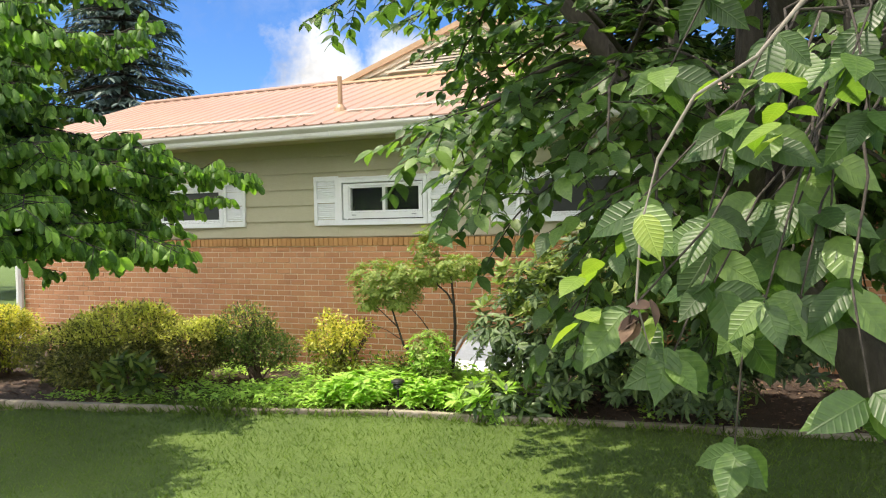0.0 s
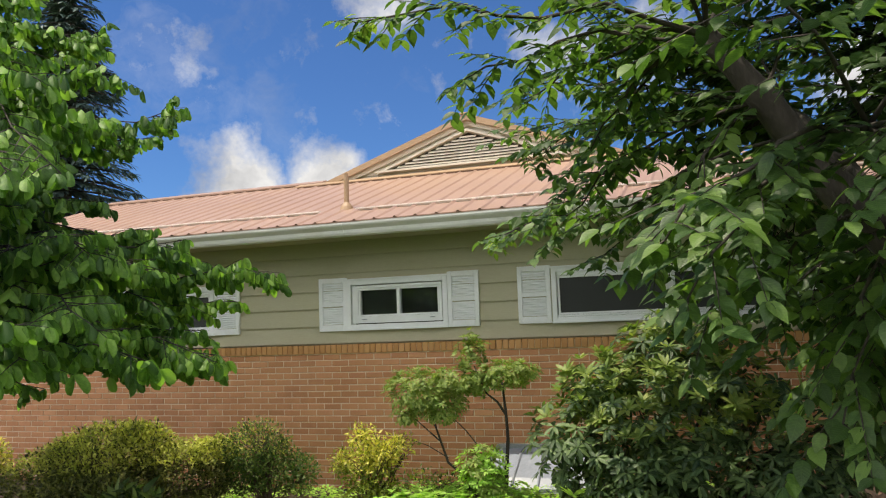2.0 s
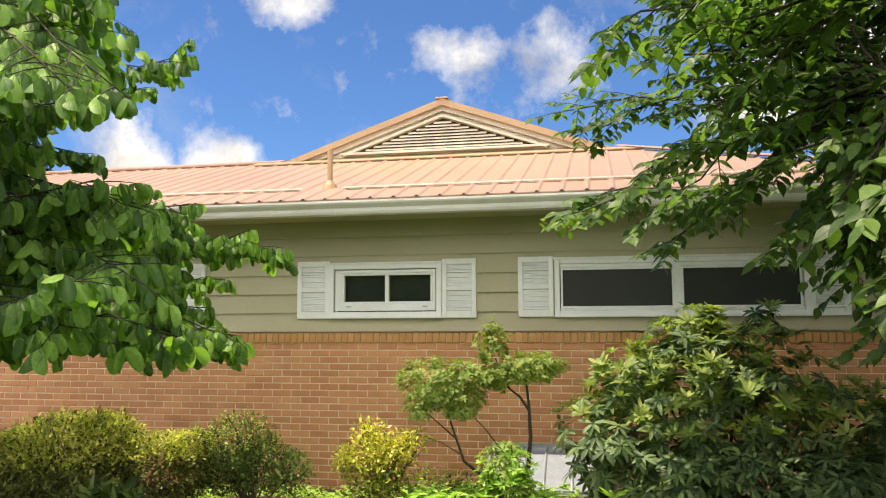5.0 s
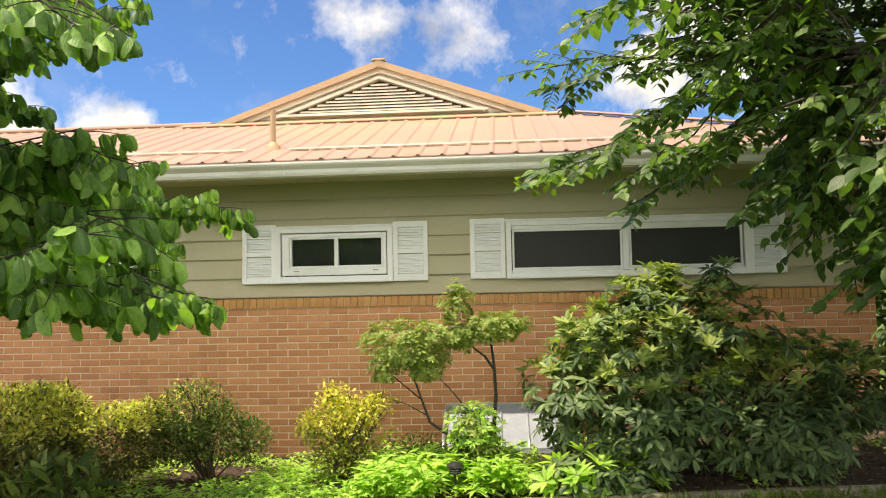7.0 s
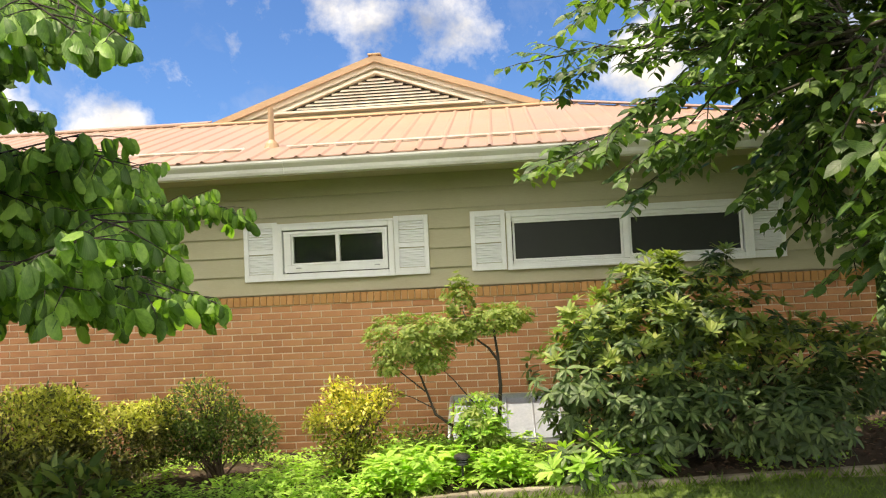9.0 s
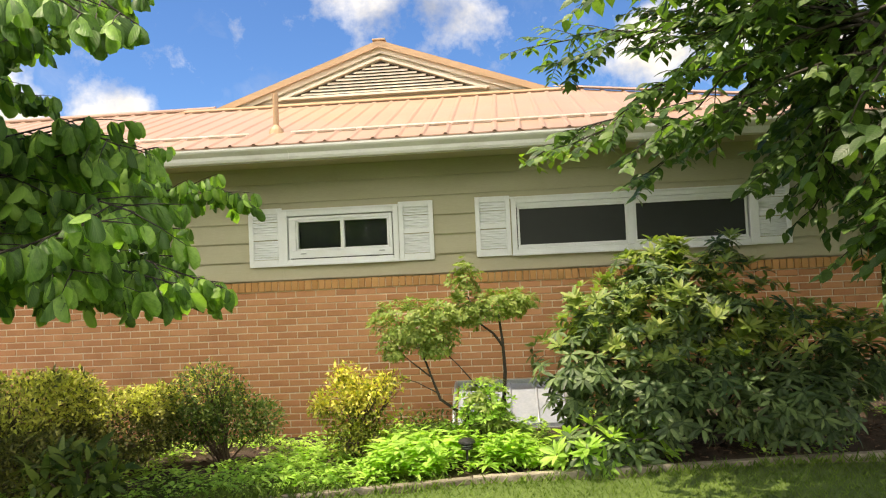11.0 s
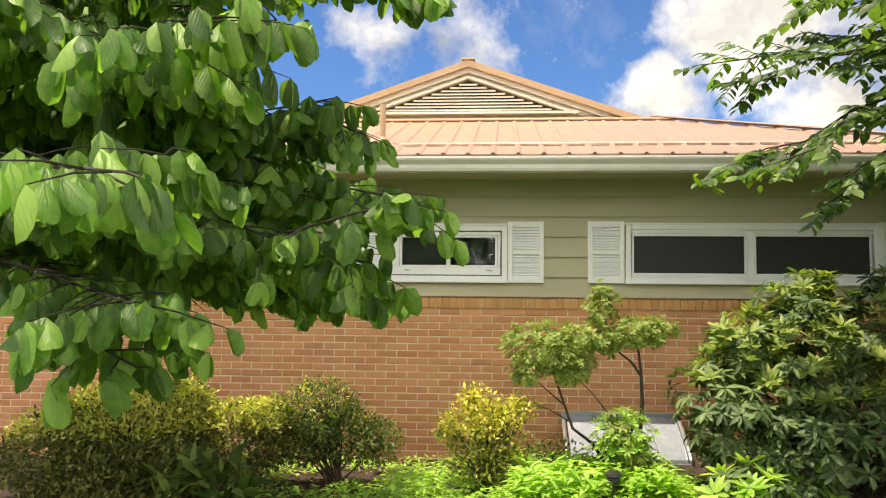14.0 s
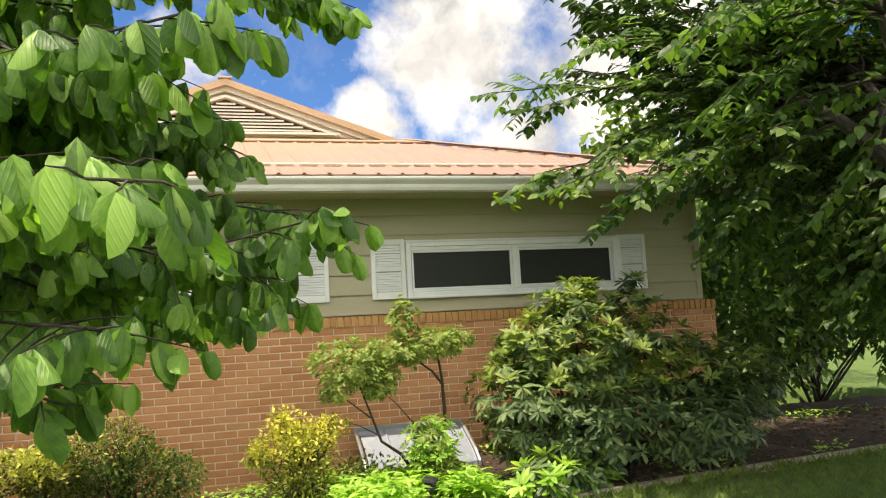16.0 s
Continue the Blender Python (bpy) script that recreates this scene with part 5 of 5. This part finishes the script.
# bright ground cover
rg = np.random.default_rng(51)
gp_, gd_, gu_, gs_ = [], [], [], []
count = 0
while count < 1150:
    x, y = rg.uniform(-6.3, -3.9), rg.uniform(5.3, 6.7)
    k = kerb_y(x)
    if abs(x + 4.645) < 0.13 and y < 5.85:
        continue
    if y < k + 0.08 or rg.random() > (1.0 if -5.35 < x < -4.1 and y < 6.25 else 0.30):
        continue
    count += 1
    h = rg.uniform(0.06, 0.27) * (1.0 if -5.3 < x < -4.2 else 0.55)
    z = bed_z(x, y)
    for j in range(rg.integers(5, 9)):
        t = rg.uniform(0, 6.28)
        gp_.append((x, y, z + h * rg.uniform(0.5, 1)))
        gd_.append((math.cos(t), math.sin(t), rg.uniform(-0.1, 0.7)))
        gu_.append((rg.uniform(-0.3, 0.3), rg.uniform(-0.3, 0.3), 1))
        gs_.append(rg.uniform(0.45, 1.1) * (1.0 if -5.3 < x < -4.2 else 0.6))
cover_ob = scatter("ground_cover", COVER, np.array(gp_), np.array(gd_), np.array(gu_), np.array(gs_), M_COVER)
tagged(cover_ob, "bright green leafy ground cover spilling over the edging", "ground cover", kind="stuff")
# loose weeds over the rest of the bed
gp_, gd_, gu_, gs_ = [], [], [], []
for i in range(7000):
    x, y = rg.uniform(-8, 1.5), rg.uniform(4.8, 7.6)
    if y < kerb_y(x) + 0.06 or noise.noise((x * 1.1, y * 1.1, 9)) < (-0.32 if x < -4 else 0.14):
        continue
    z = bed_z(x, y)
    for j in range(3):
        t = rg.uniform(0, 6.28)
        gp_.append((x + rg.uniform(-0.03, 0.03), y, z + rg.uniform(0.01, 0.08)))
        gd_.append((math.cos(t), math.sin(t), rg.uniform(-0.2, 0.8)))
        gu_.append((0.1, 0.1, 1))
        gs_.append(rg.uniform(0.35, 0.9))
weeds = scatter("bed_weeds", leaf_shape(0.07, 0.04, 0.2, 0.2, (0, 0.4, 0.75, 1.0), (0, 1.0, 0.8, 0.0)), np.array(gp_), np.array(gd_), np.array(gu_), np.array(gs_), M_COVER)
tagged(weeds, "low green weeds growing through the mulch", "weeds", kind="stuff")
# mulch chips and dry leaves
n = 5200
cx = rg.uniform(-10, 2.5, n)
cy = np.array([rg.uniform(kerb_y(x) + 0.05, 7.7) for x in cx])
cz = np.array([bed_z(x, y) for x, y in zip(cx, cy)]) + 0.004
ang = rg.uniform(0, 6.28, n)
chips = scatter("mulch_chips", leaf_shape(0.045, 0.018, 0.4, 0.1, (0, 0.5, 1.0), (0, 1.0, 0.0)), np.stack([cx, cy, cz], 1), np.stack([np.cos(ang), np.sin(ang), rg.uniform(-0.1, 0.35, n)], 1), rg.normal(0, 0.5, (n, 3)) + (0, 0, 1), rg.uniform(0.5, 1.6, n), M_CHIP, smooth=False)
tagged(chips, "loose brown bark chips and dry leaves", "mulch", kind="stuff")

# grass
n = 120000
gx = rg.uniform(-10.5, 2.5, n)
gy = 6.4 - 5.6 * rg.random(n) ** 1.15
ky = np.interp(gx, [k[0] for k in KERB], [k[1] for k in KERB])
over = (gx > -7.0) & (gx < -4.8) & (gy < ky + 1.0) & (rg.random(n) < 0.85)
keep = (gy < ky - 0.04) | over
gx, gy, ky = gx[keep], gy[keep], ky[keep]
gz = np.array([lawn_z(x, y) if y < k else bed_z(x, y) for x, y, k in zip(gx, gy, ky)])
edge = np.exp(-((gy - ky + 0.05) / 0.07) ** 2)
tuft = np.exp(-(((gx + 6.0) / 0.35) ** 2 + ((gy - 5.05) / 0.2) ** 2))
ang = rg.uniform(0, 6.28, len(gx))
BLADE = (np.array([(-0.0028, 0, 0), (0.0028, 0, 0), (0.0016, 0.022, 0.004), (0, 0.045, 0.0)]), np.array([(0, 1, 2), (0, 2, 3)]))
blades = scatter("grass", BLADE, np.stack([gx, gy, gz - 0.003], 1), np.stack([np.cos(ang) * 0.8, np.sin(ang) * 0.8, rg.uniform(0.5, 1.5, len(gx))], 1), rg.normal(0, 0.6, (len(gx), 3)) + (0, -1, 0.2), rg.uniform(0.6, 1.15, len(gx)) * (1 + 1.1 * edge + 1.6 * tuft + 0.7 * (gy > ky)), M_GRASS, smooth=False)
tagged(blades, "short mown grass blades, longer along the edging", "grass", kind="stuff")

# ---- beyond the house ----
def far_tree(name, x, y, h, r, label, seed, n=2600, shape=FARLEAF, mat=None, low=0.25, stems=1):
    rr, rng = random.Random(seed), np.random.default_rng(seed)
    t = empty(name, x, y, -0.1, label, "tree")
    w = Wood()
    if stems == 1:
        obj("trunk", *tube_data(bend((x, y, -0.2), (x, y, h * 0.85), 0, 6, rr), [0.03 * h * (1 - 0.14 * k) for k in range(7)], 8), M_BARK, t)
    blobs = []
    for i in range(16):
        a, hh = rr.uniform(0, 6.28), rr.uniform(low, 0.92)
        rad = r * math.sqrt(max(0.05, 1 - ((hh - 0.5) / 0.55) ** 2)) * rr.uniform(0.35, 0.8)
        c = (x + rad * math.cos(a), y + rad * math.sin(a), h * hh)
        blobs.append((*c, r * rr.uniform(0.3, 0.5), r * rr.uniform(0.3, 0.5), r * rr.uniform(0.22, 0.36)))
        w.add(bend((x + rr.uniform(-0.12, 0.12) * (stems > 1), y, h * hh * 0.6 if stems == 1 else -0.1), c, 0.1, 4, rr), [(0.012 if stems == 1 else 0.006) * h * (1 - 0.2 * k) for k in range(5)], 5)
    w.make("twigwork", M_BARK, t)
    p, d = blob_points(rng, blobs, n, 0.35)
    scatter("foliage", shape, p, d * 0.5 + rng.normal(0, 0.6, d.shape) + (0, 0, -0.2), rng.normal(0, 0.5, d.shape) + (0, 0, 1), rng.uniform(0.6, 1.2, len(p)), mat or M_FAR, t)
    return t


def spruce(x, y, h, r, label, seed):
    rr, rng = random.Random(seed), np.random.default_rng(seed)
    t = empty("spruce_tree", x, y, -0.1, label, "tree")
    obj("trunk", *tube_data([(x, y, -0.2), (x, y, h * 0.5), (x, y, h)], [0.16, 0.1, 0.02], 8), M_BARK, t)
    w, lvs = Wood(), Leaves(seed)
    z = 0.8
    while z < h - 0.2:
        rad = r * (1 - z / h) ** 0.8 + 0.15
        for k in range(18):
            a = rr.uniform(0, 6.28)
            q = Vector((x + rad * math.cos(a), y + rad * math.sin(a), z - 0.25 * rad + rr.uniform(-0.1, 0.1)))
            w.add([(x, y, z), (Vector((x, y, z)) + q) / 2 + Vector((0, 0, 0.08)), q], [0.03, 0.02, 0.006], 4)
            m = int(rad / 0.09) + 2
            for j in range(m):
                c = Vector((x, y, z)).lerp(q, (j + 0.6) / m)
                for s in (-1, 1):
                    lvs.add(c + Vector((0, 0, -0.03)), (math.cos(a + s * rr.uniform(0.3, 1.1)), math.sin(a + s * rr.uniform(0.3, 1.1)), rr.uniform(-0.7, 0.1)), (rr.uniform(-0.3, 0.3), rr.uniform(-0.3, 0.3), 1), rr.uniform(0.8, 1.5))
        z += 0.3
    w.make("twigwork", M_BARK, t)
    scatter("foliage", leaf_shape(0.24, 0.055, 0.2, 0.2, (0, 0.3, 0.7, 1.0), (0, 1.0, 0.8, 0.0)), *lvs.arrays(), M_CONIFER, t)


spruce(-18.9, 16.5, 13.0, 2.7, "tall dark blue-green spruce behind the house", 61)
far_tree("multi_stem_shrub", 1.3, 8.8, 3.7, 2.4, "dark multi-stemmed shrub at the corner of the house", 63, 24000, leaf_shape(0.13, 0.075, 0.2, 0.25, (0, 0.45, 1.0), (0, 1.0, 0.0)), M_CHERRY, 0.28, 8)
far_tree("background_tree", 3.6, 12.5, 3.4, 1.6, "sunlit light green small tree on the lawn beyond", 65, 2200, leaf_shape(0.14, 0.09, 0.2, 0.2, (0, 0.45, 1.0), (0, 1.0, 0.0)), M_COVER, 0.3)
# the last six stand unseen behind the camera, added to darken pane reflections
for x, y, h, r, sd in ((9, 24, 8, 3.6, 71), (15, 30, 9, 4.2, 72), (3, 34, 9, 4.0, 73), (22, 26, 8, 4.0, 74), (30, 40, 10, 5, 75), (-18.5, 9.5, 5.5, 2.6, 76), (-22, 14, 7.5, 3.2, 77), (-27, 9, 7, 3.2, 78),
                       (-16, -17, 9, 4.2, 79), (-9, -21, 10, 4.6, 80), (-2, -19, 8.5, 4.2, 81), (5, -22, 10, 4.6, 82), (12, -17, 9, 4.2, 83), (-24, -12, 9, 4.2, 84)):
    far_tree("background_tree", x, y, h, r, "leafy green tree in the distance", sd, 2200, leaf_shape(0.42, 0.3, 0.2, 0.2, (0, 0.45, 1.0), (0, 1.0, 0.0)))

# ---- bricks ----
def brick_mesh(name, length, height, depth, mat):
    """A brick whose front edges are worn; its front looks to -y."""
    c = 0.004
    v = [(0, depth, 0), (length, depth, 0), (length, depth, height), (0, depth, height), (0, c, 0), (length, c, 0), (length, c, height), (0, c, height), (c, 0, c), (length - c, 0, c), (length - c, 0, height - c), (c, 0, height - c)]
    f = [(0, 1, 5, 4), (1, 2, 6, 5), (2, 3, 7, 6), (3, 0, 4, 7), (4, 5, 9, 8), (5, 6, 10, 9), (6, 7, 11, 10), (7, 4, 8, 11), (8, 9, 10, 11)]
    me = bpy.data.meshes.new(name)
    me.from_pydata(v, [], f)
    me.materials.append(mat)
    return me, v, f


JOINT = 0.0105
me_brick, tv, tf = brick_mesh("brick", BRICK - JOINT, COURSE - JOINT, 0.05, M_BRICK)
rb = random.Random(81)
rv, rf, singles = [], [], 0
courses = int((CAP0 + 0.25) / COURSE)
for r in range(courses):
    z = CAP0 - (r + 1) * COURSE + JOINT / 2
    x = X0 + (0 if r % 2 else -BRICK / 2)
    while x < X1 - 0.02:
        a, b = max(x, X0), min(x + BRICK, X1)
        dy, dz = rb.uniform(-0.0025, 0.0025), rb.uniform(-0.0012, 0.0012)
        full = b - a > BRICK - 0.001
        if full and -6.95 < x < -4.15 and singles < 300:
            share("brick", me_brick, pose(x + JOINT / 2, FACE + dy, z + dz), brick_wall)
            singles += 1
        elif b - a > 0.03:
            o, s = len(rv), (b - a - JOINT) / (BRICK - JOINT)
            rv += [(a + JOINT / 2 + p[0] * s, FACE + dy + p[1], z + dz + p[2]) for p in tv]
            rf += [tuple(i + o for i in q) for q in tf]
        x += BRICK
rest = obj("brickwork", rv, rf, M_BRICK, brick_wall)
rest["kind"] = "stuff"
me_cap, cv, cf = brick_mesh("cap_brick", COURSE - JOINT * 0.8, CAP1 - CAP0 - 0.012, 0.10, M_CAP)
x = X0
while x < X1 - 0.03:
    share("cap_brick", me_cap, pose(x + 0.004, FACE - 0.014 + rb.uniform(-0.002, 0.002), CAP0 + 0.005 + rb.uniform(-0.0015, 0.0015)), brick_wall)
    x += COURSE
